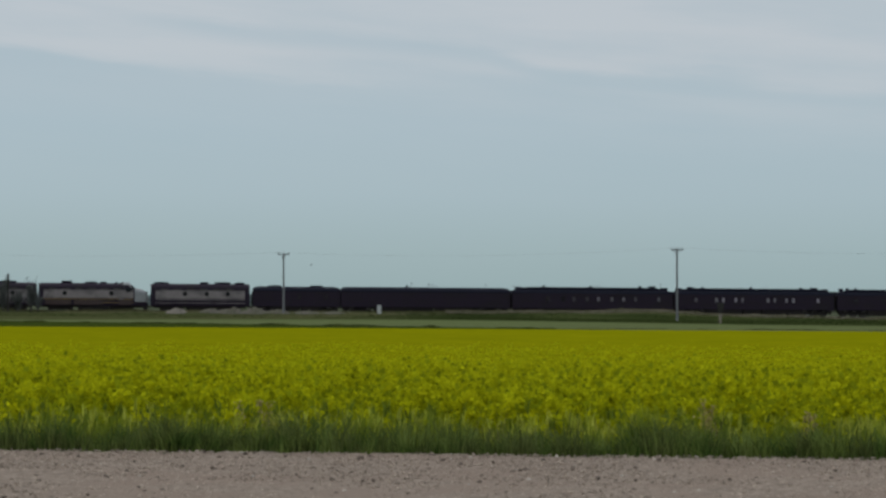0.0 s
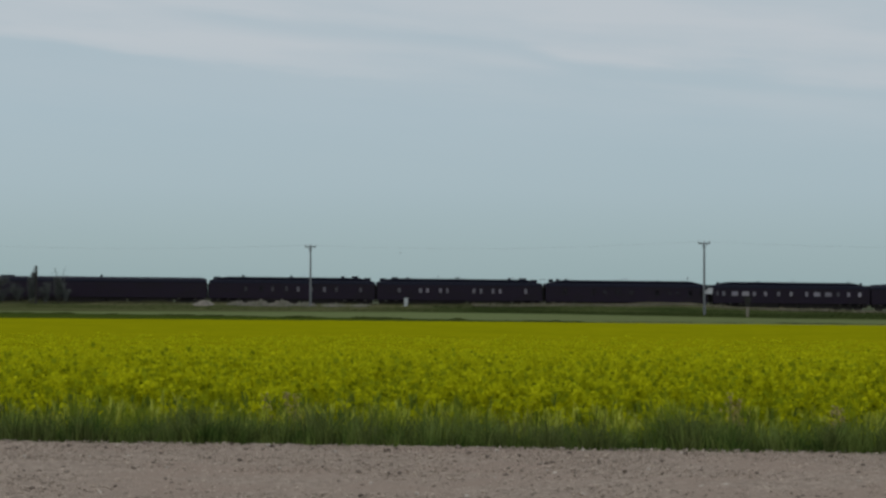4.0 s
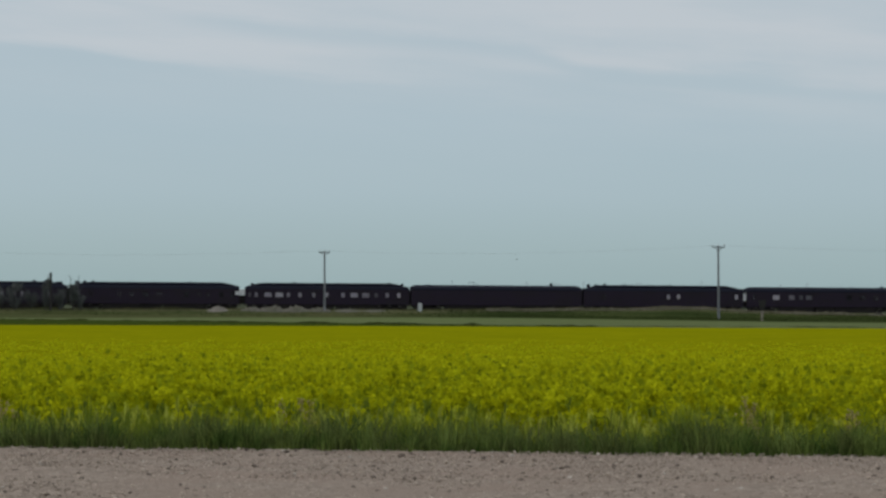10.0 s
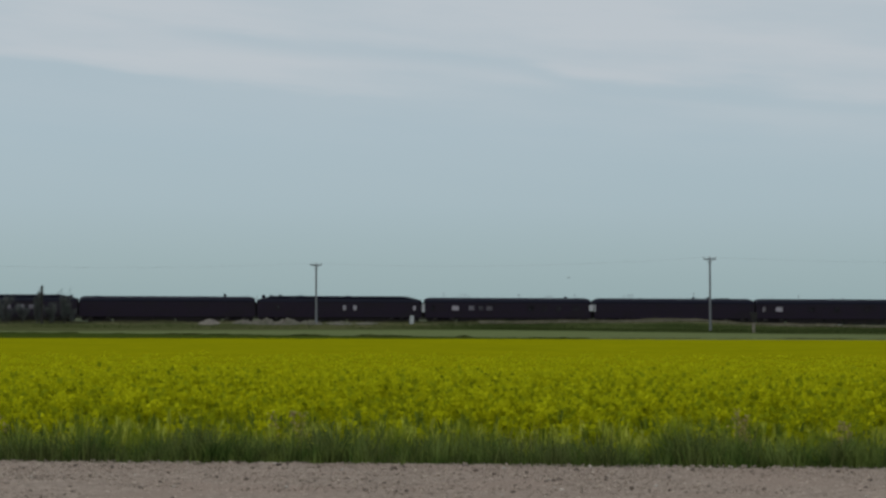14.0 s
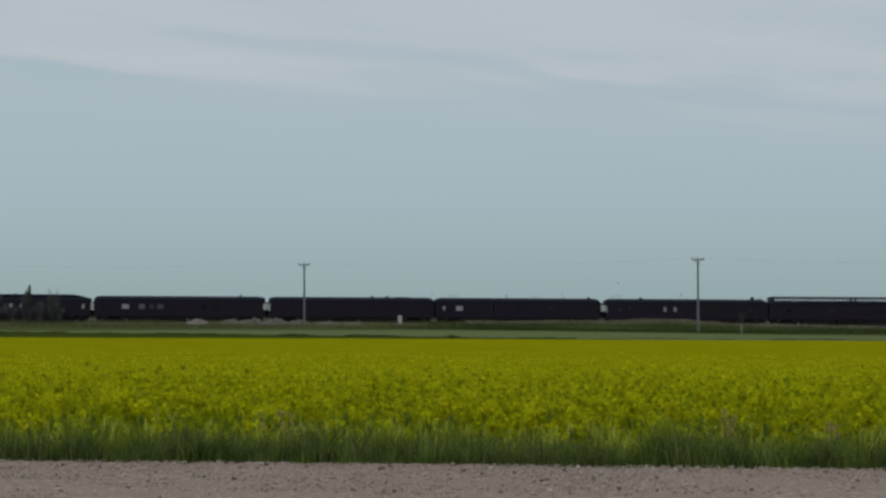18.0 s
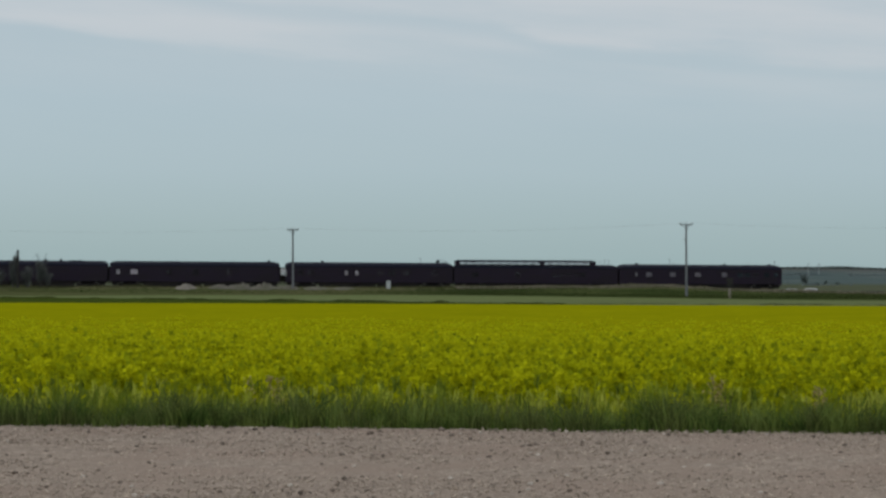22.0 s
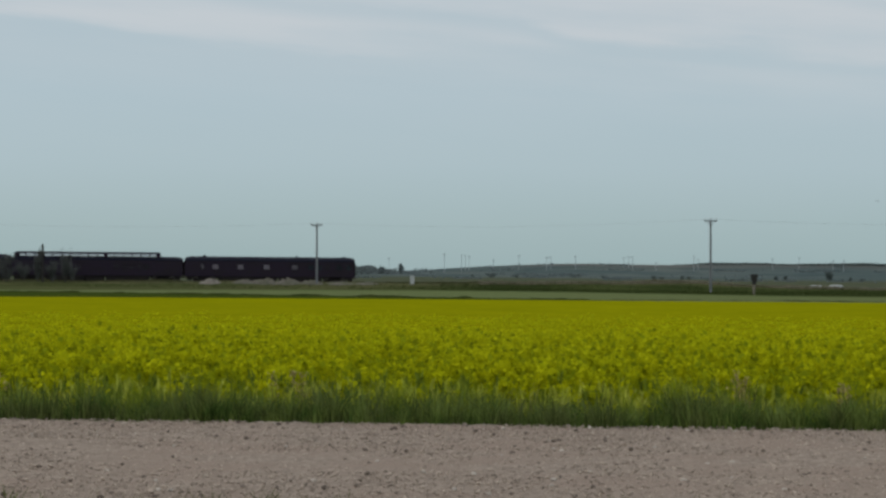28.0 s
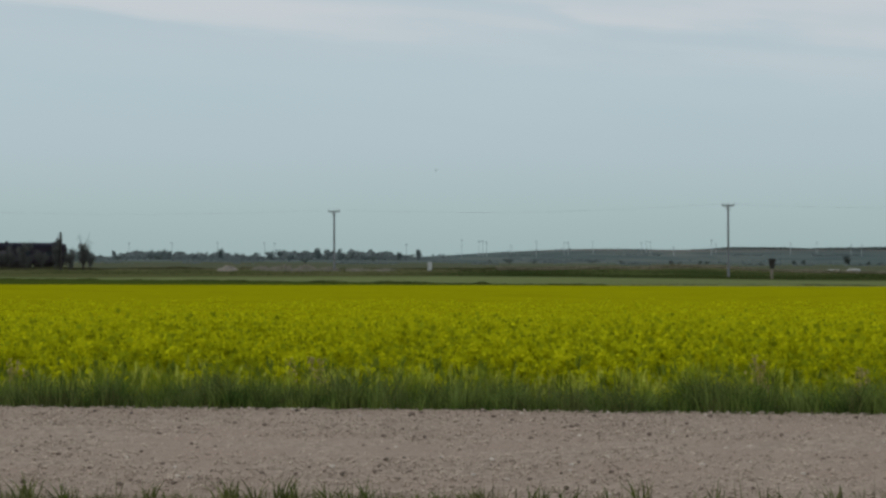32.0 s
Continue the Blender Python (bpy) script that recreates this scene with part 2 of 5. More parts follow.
M_STALK = mat("light_green_stalks", (0.165, 0.22, 0.022), (0.26, 0.30, 0.034), rough=0.75, scale=2.5, island=0.35, spec=0.0, trans=0.5)
M_SHOULDER = mat("shoulder_grass_blades", (0.15, 0.165, 0.06), (0.25, 0.22, 0.13), rough=0.8, scale=1.2, island=0.4, spec=0.0, trans=0.35)
M_PALESTALK = mat("pale_stalks", (0.38, 0.42, 0.04), (0.54, 0.55, 0.09), rough=0.8, scale=2.5, island=0.35, spec=0.0, trans=0.4)
M_RANKLEAF = mat("crop_leaves", (0.12, 0.17, 0.024), (0.20, 0.25, 0.03), rough=0.75, scale=2.5, island=0.4, spec=0.0, trans=0.4)
M_DOCK = mat("dock_seed", (0.42, 0.34, 0.12), (0.52, 0.41, 0.17), rough=0.9, scale=8, island=0.3, spec=0.0, trans=0.3)
M_TUFT = mat("tuft_grass_blades", (0.075, 0.105, 0.022), (0.16, 0.17, 0.06), rough=0.8, scale=2.5, island=0.5, spec=0.0, trans=0.35)
M_DRY = mat("dry_grass", (0.20, 0.17, 0.09), (0.13, 0.13, 0.06), rough=0.85, scale=2, island=0.35, spec=0.0)
M_LEAF = mat("tree_leaves", (0.032, 0.046, 0.024), (0.05, 0.062, 0.036), rough=0.8, scale=1.0, island=0.4, spec=0.0)
M_PALELEAF = mat("shrub_leaves", (0.118, 0.126, 0.12), (0.15, 0.156, 0.145), rough=0.8, scale=1.0, island=0.4, spec=0.0)
M_BARK = mat("grey_bark", (0.075, 0.068, 0.06), (0.045, 0.04, 0.036), rough=0.9, scale=4, stretch=(4, 4, 0.7))
# air haze is mixed into this leaf colour as a pale blue-grey
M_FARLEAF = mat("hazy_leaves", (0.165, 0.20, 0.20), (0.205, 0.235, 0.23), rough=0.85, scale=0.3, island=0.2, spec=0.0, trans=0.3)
M_BANK = mat("bank_herbage", (0.115, 0.11, 0.058), (0.075, 0.085, 0.036), rough=0.9, scale=0.25, island=0.2, spec=0.0, trans=0.3)
M_FRINGE = mat("dry_bank_fringe", (0.30, 0.265, 0.20), (0.19, 0.18, 0.115), rough=0.9, scale=0.3, island=0.2, spec=0.0, trans=0.3)
# grey locomotive paint, lightened so the colour holds a sky reflection
M_NOSE = mat("nose_paint_sky_sheen", (0.36, 0.37, 0.375), (0.28, 0.285, 0.29), rough=0.35, scale=2.0, stretch=(1, 1, 2))
M_BROWN = mat("brown_panel_paint", (0.085, 0.055, 0.05), (0.055, 0.038, 0.036), rough=0.5, scale=2.0, stretch=(1, 1, 2))
M_BANKDARK = mat("bank_rank_grass", (0.043, 0.064, 0.019), (0.071, 0.088, 0.029), rough=0.9, scale=0.25, island=0.2, spec=0.0, trans=0.3)
M_RANK = mat("rank_weed_leaves", (0.064, 0.084, 0.022), (0.100, 0.113, 0.032), rough=0.9, scale=0.25, island=0.25, spec=0.0, trans=0.3)
# scrub, far trees and far poles: distance haze painted in as a bluish paling
M_SCRUB = mat("hazed_pasture_scrub", (0.112, 0.142, 0.135), (0.145, 0.17, 0.158), rough=0.85, scale=0.3, island=0.2, spec=0.0, trans=0.3)
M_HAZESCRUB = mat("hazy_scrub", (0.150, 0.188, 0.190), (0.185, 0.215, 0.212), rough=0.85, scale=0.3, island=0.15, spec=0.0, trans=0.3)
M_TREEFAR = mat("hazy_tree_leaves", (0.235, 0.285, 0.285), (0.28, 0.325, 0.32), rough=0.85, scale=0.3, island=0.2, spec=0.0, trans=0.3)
M_FARPOLE = mat("hazy_pole_wood", (0.47, 0.51, 0.53), (0.40, 0.44, 0.46), rough=0.9, scale=1)
M_BAG = mat("white_plastic_wrap", (0.50, 0.51, 0.50), (0.38, 0.39, 0.385), rough=0.5, scale=2)
M_BIRD = mat("bird_plumage", (0.05, 0.048, 0.045), (0.09, 0.085, 0.08), rough=0.8, scale=30)


# ================================================================ mesh tools
def mesh_from(bm, name, material, smooth=False):
    me = bpy.data.meshes.new(name)
    bm.normal_update()
    bm.to_mesh(me)
    bm.free()
    for m in (material if isinstance(material, (list, tuple)) else [material]):
        me.materials.append(m)
    if smooth:
        for p in me.polygons:
            p.use_smooth = True
    return me


def part(name, bm, material, parent, label="", at=None, smooth=False):
    """One mesh object under a thing or a part; bm may be a bmesh or a finished mesh."""
    me = bm if isinstance(bm, bpy.types.Mesh) else mesh_from(bm, name, material, smooth)
    ob = new(name, me)
    ob.parent = parent
    if at is not None:
        ob.matrix_basis = at if isinstance(at, Matrix) else Matrix.Translation(at)
    if label:
        ob["label"] = label
    return ob


def thing(name, label, category, group="", m=None, kind=""):
    ob = new(name)
    ob.empty_display_size = 0.3
    if m is not None:
        ob.matrix_basis = m
    return tagged(ob, label, category, group, kind)


def box(bm, x0, x1, y0, y1, z0, z1, bevel=0.0):
    r = bmesh.ops.create_cube(bm, size=1.0, matrix=Matrix.Translation(((x0 + x1) / 2, (y0 + y1) / 2, (z0 + z1) / 2))
                              @ Matrix.Diagonal((x1 - x0, y1 - y0, z1 - z0, 1)))
    if bevel:
        es = list({e for v in r["verts"] for e in v.link_edges})
        bmesh.ops.bevel(bm, geom=es, offset=bevel, segments=1, affect="EDGES")
    return bm


def tube(bm, p, q, r0, r1=None, n=8):
    p, q = Vector(p), Vector(q)
    r1 = r0 if r1 is None else r1
    d = q - p
    m = Matrix.Translation((p + q) / 2) @ d.to_track_quat("Z", "Y").to_matrix().to_4x4()
    bmesh.ops.create_cone(bm, cap_ends=True, segments=n, radius1=r0, radius2=r1, depth=d.length, matrix=m)
    return bm


def loft(bm, loops, close=True):
    """Skin through closed loops of equal count, capped at both ends."""
    vs = [[bm.verts.new(c) for c in lp] for lp in loops]
    n = len(vs[0])
    for a, b in zip(vs, vs[1:]):
        for i in range(n):
            bm.faces.new((a[i], a[(i + 1) % n], b[(i + 1) % n], b[i]))
    if close:
        bm.faces.new(list(reversed(vs[0])))
        bm.faces.new(vs[-1])
    bmesh.ops.recalc_face_normals(bm, faces=bm.faces[:])
    return bm


def np_mesh(name, verts, faces, material, mats=None):
    """Mesh from an (n, 3) array and an (m, k) array of indices."""
    verts, faces = np.asarray(verts, np.float32), np.asarray(faces, np.int32)
    me = bpy.data.meshes.new(name)
    k = faces.shape[1]
    me.vertices.add(len(verts))
    me.vertices.foreach_set("co", verts.ravel())
    me.loops.add(faces.size)
    me.loops.foreach_set("vertex_index", faces.ravel())
    me.polygons.add(len(faces))
    me.polygons.foreach_set("loop_start", np.arange(0, faces.size, k, dtype=np.int32))
    for m in (material if isinstance(material, (list, tuple)) else [material]):
        me.materials.append(m)
    if mats is not None:
        me.polygons.foreach_set("material_index", np.asarray(mats, np.int32))
    me.update(calc_edges=True)
    me.validate()
    return me


RNG = np.random.default_rng(7)


# ================================================================ ground
TR_Y, TR_C, TR_S = 320.0, 0.9959, 0.0906      # the track: y at x = 0, and its direction
RAIL_Z = -0.45


def smooth(a, b, v):
    k = np.clip((v - a) / (b - a), 0, 1)
    return k * k * (3 - 2 * k)


def wavy(x, y, s):
    return (np.sin(x * 0.71 * s + 1.3) * np.cos(y * 0.53 * s + 0.4) + np.sin(x * 1.93 * s + y * 0.37 * s) * 0.5 + np.sin(x * 0.23 * s + 2.1)) / 2.5


def skew(x):
    """The road runs a little aslant: its far edge comes nearer to the right."""
    return -0.066 * np.clip(np.asarray(x, float) + 4, -12, 12)


def lattice(x, y, s, seed=0):
    """Smooth random field from -1 to 1 with cells of s metres."""
    x, y = np.asarray(x, float) / s, np.asarray(y, float) / s
    xi, yi = np.floor(x).astype(np.int64), np.floor(y).astype(np.int64)
    fx, fy = x - xi, y - yi
    fx, fy = fx * fx * (3 - 2 * fx), fy * fy * (3 - 2 * fy)

    def h(a, b):
        k = (a * 374761393 + b * 668265263 + seed * 974711) & 0x7FFFFFFF
        k = ((k ^ (k >> 13)) * 1274126177) & 0x7FFFFFFF
        return ((k ^ (k >> 16)) & 0xFFFF) / 32767.5 - 1

    return (h(xi, yi) * (1 - fx) + h(xi + 1, yi) * fx) * (1 - fy) + (h(xi, yi + 1) * (1 - fx) + h(xi + 1, yi + 1) * fx) * fy


def ground_z(x, y):
    """Height of the land: road level 0, field about a metre lower, a rough verge before the track, a low ridge far off."""
    x, y = np.asarray(x, float), np.asarray(y, float)
    off = y - (TR_Y + x * TR_S / TR_C)
    z = -0.03 - 0.97 * smooth(22.82, 26.7, y - skew(x))
    z = z + 0.06 * wavy(x, y, 0.05) * smooth(100, 200, y)
    top = -0.14 + 0.07 * wavy(x, y, 0.35) + 0.10 * lattice(x, y, 3.0, 40) + 0.08 * lattice(x, y * 0.3, 7.0, 41) + 0.10 * smooth(0, 12, x) + 0.42 * np.exp(-((x - 38) / 5.8) ** 2) + 0.08 * smooth(14, 26, x) - 0.33 * smooth(43, 52, x) - 0.45 * smooth(52, 74, x) - 0.10 * smooth(-20, -60, x)
    bank = smooth(-26, -8.5, off) * (1 - smooth(-7.5, -4.2, off))
    bed = smooth(-7.5, -4.2, off) * (1 - smooth(3.0, 7.0, off))
    z = z + bank * (top + 0.97) + bed * 0.22
    ridge = 12.5 * smooth(-90, 192, x * 2500 / np.maximum(y, 1000)) + 1.2 * wavy(x * 2500 / np.maximum(y, 1000), 0 * y, 0.02)
    return z + ridge * smooth(900, 2500, y) + 0.5 * wavy(x, y, 0.006) * smooth(400, 900, y)


def ground_mat():
    """Land cover by distance: field soil, pale hay strip, dark rank grass, brown verge, pasture, far farmland with haze
    painted into its colour.
    """
    m = bpy.data.materials.new("prairie_land")
    m.use_nodes = True
    nt = m.node_tree
    b = nt.nodes["Principled BSDF"]
    b.inputs["Roughness"].default_value, b.inputs["Specular IOR Level"].default_value = 0.95, 0.0
    co = nt.nodes.new("ShaderNodeTexCoord")
    sep = nt.nodes.new("ShaderNodeSeparateXYZ")
    nt.links.new(co.outputs["Object"], sep.inputs[0])

    def noise_of(scale, detail, stretch=(1, 1, 1)):
        mp = nt.nodes.new("ShaderNodeMapping")
        mp.inputs["Scale"].default_value = stretch
        nt.links.new(co.outputs["Object"], mp.inputs[0])
        n = nt.nodes.new("ShaderNodeTexNoise")
        n.inputs["Scale"].default_value, n.inputs["Detail"].default_value = scale, detail
        nt.links.new(mp.outputs[0], n.inputs["Vector"])
        return n.outputs[0]

    def math_of(op, a, c):
        n = nt.nodes.new("ShaderNodeMath")
        n.operation = op
        for i, v in enumerate((a, c)):
            if isinstance(v, (int, float)):
                n.inputs[i].default_value = v
            else:
                nt.links.new(v, n.inputs[i])
        return n.outputs[0]

    def step(v, a, z):
        r = nt.nodes.new("ShaderNodeMapRange")
        r.interpolation_type = "SMOOTHSTEP"
        r.inputs["From Min"].default_value, r.inputs["From Max"].default_value = a, z
        nt.links.new(v, r.inputs[0])
        return r.outputs[0]

    def mix(fac, a, c):
        x = nt.nodes.new("ShaderNodeMix")
        x.data_type = "RGBA"
        nt.links.new(fac, x.inputs["Factor"])
        for sock, v in (("A", a), ("B", c)):
            if isinstance(v, tuple):
                x.inputs[sock].default_value = (*v, 1)
            else:
                nt.links.new(v, x.inputs[sock])
        return x.outputs["Result"]

    fine = step(noise_of(1.2, 5), 0.35, 0.65)
    broad = step(noise_of(0.05, 4, (1, 3, 1)), 0.4, 0.6)
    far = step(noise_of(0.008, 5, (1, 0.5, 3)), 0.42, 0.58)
    yy = math_of("ADD", sep.outputs["Y"], math_of("ADD", math_of("MULTIPLY", noise_of(0.08, 3), 5.0), 2.5))
    off = math_of("SUBTRACT", yy, math_of("ADD", math_of("MULTIPLY", sep.outputs["X"], 0.091), 325.0))
    soil = mix(fine, (0.10, 0.085, 0.06), (0.07, 0.075, 0.035))
    rank = mix(fine, (0.055, 0.078, 0.013), (0.038, 0.056, 0.010))
    hay = mix(fine, (0.146, 0.178, 0.078), (0.122, 0.151, 0.060))
    hay = mix(step(sep.outputs["X"], 4, 24), hay, mix(fine, (0.143, 0.171, 0.075), (0.119, 0.145, 0.058)))
    verge = mix(broad, mix(fine, (0.105, 0.105, 0.05), (0.08, 0.085, 0.036)), mix(fine, (0.075, 0.088, 0.034), (0.055, 0.068, 0.025)))
    verge = mix(step(sep.outputs["X"], -8, 14), verge, mix(broad, mix(fine, (0.076, 0.092, 0.033), (0.054, 0.070, 0.024)), mix(fine, (0.040, 0.056, 0.018), (0.027, 0.041, 0.013))))
    past = mix(broad, mix(fine, (0.112, 0.113, 0.073), (0.088, 0.097, 0.060)), (0.075, 0.092, 0.058))
    # ridge colours are greyed and blued to hold the distance haze
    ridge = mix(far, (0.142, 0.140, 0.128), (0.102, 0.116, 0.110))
    col = mix(step(yy, 125, 130), soil, hay)
    aslant = math_of("ADD", yy, math_of("MULTIPLY", sep.outputs["X"], 0.55))
    col = mix(math_of("MULTIPLY", math_of("SUBTRACT", 1.0, step(sep.outputs["X"], 12, 30)), math_of("SUBTRACT", 1.0, step(aslant, 211.5, 214.5))), col, rank)
    slant = math_of("ADD", off, math_of("MULTIPLY", sep.outputs["X"], 0.3))
    slant = math_of("ADD", slant, math_of("MULTIPLY", math_of("MINIMUM", math_of("MAXIMUM", math_of("SUBTRACT", sep.outputs["X"], 12.0), 0.0), 30.0), 0.85))
    slant = math_of("ADD", slant, math_of("MULTIPLY", math_of("MINIMUM", math_of("MAXIMUM", math_of("MULTIPLY", sep.outputs["X"], -1.0), 0.0), 45.0), 0.95))
    col = mix(step(slant, -40, -36.5), col, verge)
    col = mix(step(off, -17, -11), col, mix(fine, (0.15, 0.135, 0.085), (0.085, 0.09, 0.045)))
    col = mix(step(off, 2, 8), col, past)
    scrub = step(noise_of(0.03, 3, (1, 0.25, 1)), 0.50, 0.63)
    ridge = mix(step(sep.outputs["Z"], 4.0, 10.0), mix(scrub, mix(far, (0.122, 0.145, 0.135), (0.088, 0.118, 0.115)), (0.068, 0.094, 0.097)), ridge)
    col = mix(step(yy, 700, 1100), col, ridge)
    nt.links.new(col, b.inputs["Base Color"])
    return m


def make_ground():
    ys = np.concatenate([np.linspace(-60, 12, 13), np.linspace(13, 30, 35), np.linspace(32, 280, 63), np.linspace(282, 336, 110),
                         np.linspace(345, 900, 45), np.linspace(950, 4400, 60)])
    us = np.linspace(-1, 1, 181)
    X = us[None, :] * (60 + np.maximum(ys, 0)[:, None] * 0.55)
    Y = np.repeat(ys[:, None], len(us), 1)
    Z = ground_z(X, Y)
    n, k = X.shape
    idx = np.arange(n * k).reshape(n, k)
    F = np.stack([idx[:-1, :-1], idx[:-1, 1:], idx[1:, 1:], idx[1:, :-1]], -1).reshape(-1, 4)
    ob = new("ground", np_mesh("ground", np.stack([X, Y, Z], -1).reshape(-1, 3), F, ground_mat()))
    for p in ob.data.polygons:
        p.use_smooth = True
    tagged(ob, "flat prairie ground with hay strip, rough verge and low far ridge", "ground", kind="structure")


make_ground()


def make_road():
    xs = np.concatenate([np.linspace(-60, -8.1, 60), np.linspace(-8, 8, 401), np.linspace(8.1, 60, 60)])
    ys = np.linspace(14.2, 22.95, 184)
    X, Y = np.meshgrid(xs, ys)
    Z = (0.005 + 0.02 * np.sin((Y - 14.2) / 9.15 * np.pi) + 0.010 * lattice(X, Y, 0.9, 21) + 0.006 * lattice(X, Y, 0.10, 22) + 0.006 * lattice(X, Y, 0.16, 24) + 0.006 * lattice(X * 0.3, Y, 0.5, 23)
         + 0.005 * RNG.standard_normal(X.shape).clip(-1.5, 2.2))
    Z[-1] = -0.12
    Z[0] = -0.12
    Y[-1] += 0.06 * wavy(xs, xs * 0, 3.1) + 0.05
    idx = np.arange(X.size).reshape(X.shape)
    F = np.stack([idx[:-1, :-1], idx[:-1, 1:], idx[1:, 1:], idx[1:, :-1]], -1).reshape(-1, 4)
    Y = Y + skew(X)
    road = new("road", np_mesh("road", np.stack([X, Y, Z], -1).reshape(-1, 3), F, M_GRAVEL))
    for p in road.data.polygons:
        p.use_smooth = True
    tagged(road, "pale grey-brown gravel road with loose stones", "road", kind="structure")
    # loose stones and clods, half sunk
    oct_v = np.array([(1, 0, 0), (0, 1, 0), (-1, 0, 0), (0, -1, 0), (0, 0, 1), (0, 0, -0.6)], float)
    oct_f = np.array([(0, 1, 4), (1, 2, 4), (2, 3, 4), (3, 0, 4), (1, 0, 5), (2, 1, 5), (3, 2, 5), (0, 3, 5)])
    n = 30000
    px, py = RNG.uniform(-7, 7, n), RNG.uniform(14.3, 22.88, n)
    size = 0.006 + 0.012 * RNG.random(n) ** 2.5
    edge = RNG.random(n) < 0.005
    py[edge] = 22.87 + RNG.normal(0, 0.04, edge.sum())
    V = oct_v[None] * RNG.uniform(0.6, 1.4, (n, 6, 1)) * size[:, None, None] * np.array([1.2, 1.2, 0.85])
    a = RNG.uniform(0, 6.28, n)
    c, s = np.cos(a)[:, None], np.sin(a)[:, None]
    V = np.stack([V[..., 0] * c - V[..., 1] * s, V[..., 0] * s + V[..., 1] * c, V[..., 2]], -1)
    py = py + skew(px)
    V += np.stack([px, py, 0.022 + size * 0.35], -1)[:, None]
    F = (oct_f[None] + (np.arange(n) * 6)[:, None, None]).reshape(-1, 3)
    st = new("loose_stones", np_mesh("loose_stones", V.reshape(-1, 3), F, M_STONE))
    tagged(st, "loose grey-brown gravel stones scattered on the road", "gravel", kind="stuff")
    # the larger stones and clods, one by one
    forms = []
    for k in range(6):
        for m in (M_CLOD, M_STONE, M_PALESTONE):
            ico = bmesh.new()
            bmesh.ops.create_icosphere(ico, subdivisions=1, radius=1.0)
            for v in ico.verts:
                v.co *= RNG.uniform(0.7, 1.25)
                v.co.z *= 0.62
            forms.append(mesh_from(ico, "stone", m))
    for k in range(300):
        sx, sy = RNG.uniform(-4.6, 4.6), RNG.uniform(14.4, 22.9)
        r = RNG.uniform(0.013, 0.032)
        which = 3 * int(RNG.integers(0, 6)) + int(RNG.choice(3, p=(0.55, 0.25, 0.20)))
        part("stone", forms[which], None, road, at=pose(sx, sy + float(skew(sx)), 0.026 + r * 0.2, 0, 0, RNG.uniform(0, 360)) @ Matrix.Diagonal((r, r * RNG.uniform(0.7, 1.0), r, 1)))


make_road()


# ================================================================ grass and canola
def blades(pos, height, width, lean, seg=2, face=0.6):
    """Tapered bent grass blades: arrays of roots (n, 3), heights, widths and lean; returns verts and quads."""
    n = len(pos)
    a = RNG.uniform(-face, face, n) + np.where(RNG.random(n) < 0.5, 0, np.pi)
    side = np.stack([np.cos(a), np.sin(a), 0 * a], -1)
    b = RNG.uniform(0, 2 * np.pi, n)
    bend = np.stack([np.cos(b), np.sin(b), 0 * b], -1) * (lean * height)[:, None]
    V = []
    for i in range(seg + 1):
        k = i / seg
        cen = pos + bend * (k * k) + np.array([0, 0, 1.0]) * (height * k * (1 - 0.15 * k * lean))[:, None]
        w = width * (1 - 0.92 * k ** 1.5)
        V += [cen - side * w[:, None] / 2, cen + side * w[:, None] / 2]
    V = np.stack(V, 1)
    base = np.array([(2 * i, 2 * i + 1, 2 * i + 3, 2 * i + 2) for i in range(seg)])
    F = (base[None] + (np.arange(n) * 2 * (seg + 1))[:, None, None]).reshape(-1, 4)
    return V.reshape(-1, 3), F


def quads_at(cen, size, tilt=1.0, tall=1.0):
    """Small randomly turned quads round the points cen (n, 3)."""
    n = len(cen)
    u = RNG.normal(size=(n, 3))
    u /= np.linalg.norm(u, axis=1)[:, None]
    v = np.cross(u, RNG.normal(size=(n, 3)))
    v /= np.linalg.norm(v, axis=1)[:, None] + 1e-9
    u[:, 2] *= tall
    s = (size * RNG.uniform(0.6, 1.4, n))[:, None] / 2
    V = np.stack([cen - u * s - v * s, cen + u * s - v * s, cen + u * s + v * s, cen - u * s + v * s], 1)
    return V.reshape(-1, 3), np.arange(4 * n).reshape(-1, 4)


def field_grass(name, n, x0, x1, y0, y1, h0, h1, w, label, material, clump=0.0, lean=0.35, zfun=None):
    x, y = RNG.uniform(x0, x1, n), RNG.uniform(y0, y1, n)
    if clump:
        cx, cy = RNG.uniform(x0, x1, int(n * clump)), RNG.uniform(y0, y1, int(n * clump))
        k = RNG.integers(0, len(cx), n)
        x, y = cx[k] + RNG.normal(0, 0.08, n), cy[k] + RNG.normal(0, 0.08, n)
    if y1 < 60:
        y = y + skew(x)
    z = ground_z(x, y) - 0.02
    tall = 0.5 + 0.9 * lattice(x, y * 0.5, 0.28, 50) + 0.28 * lattice(x, y * 0.5, 1.2, 51)
    h = (h0 + (h1 - h0) * RNG.random(n) ** 1.5) * (0.75 + 0.4 * np.maximum(tall, 0.1))
    V, F = blades(np.stack([x, y, z], -1), h, w * RNG.uniform(0.6, 1.4, n), lean * RNG.random(n))
    ob = new(name, np_mesh(name, V, F, material))
    return tagged(ob, label, "grass", kind="stuff")


field_grass("verge_grass", 52000, -8.0, 7.6, 22.95, 25.2, 0.16, 0.50, 0.013, "tall dark green grass along the gravel road's edge", M_GRASS, clump=0.02, lean=0.8)
field_grass("shoulder_thatch", 14000, -4.6, 4.4, 13.3, 14.50, 0.04, 0.15, 0.012, "low brownish-green thatch along the near road shoulder", M_SHOULDER, lean=0.9)


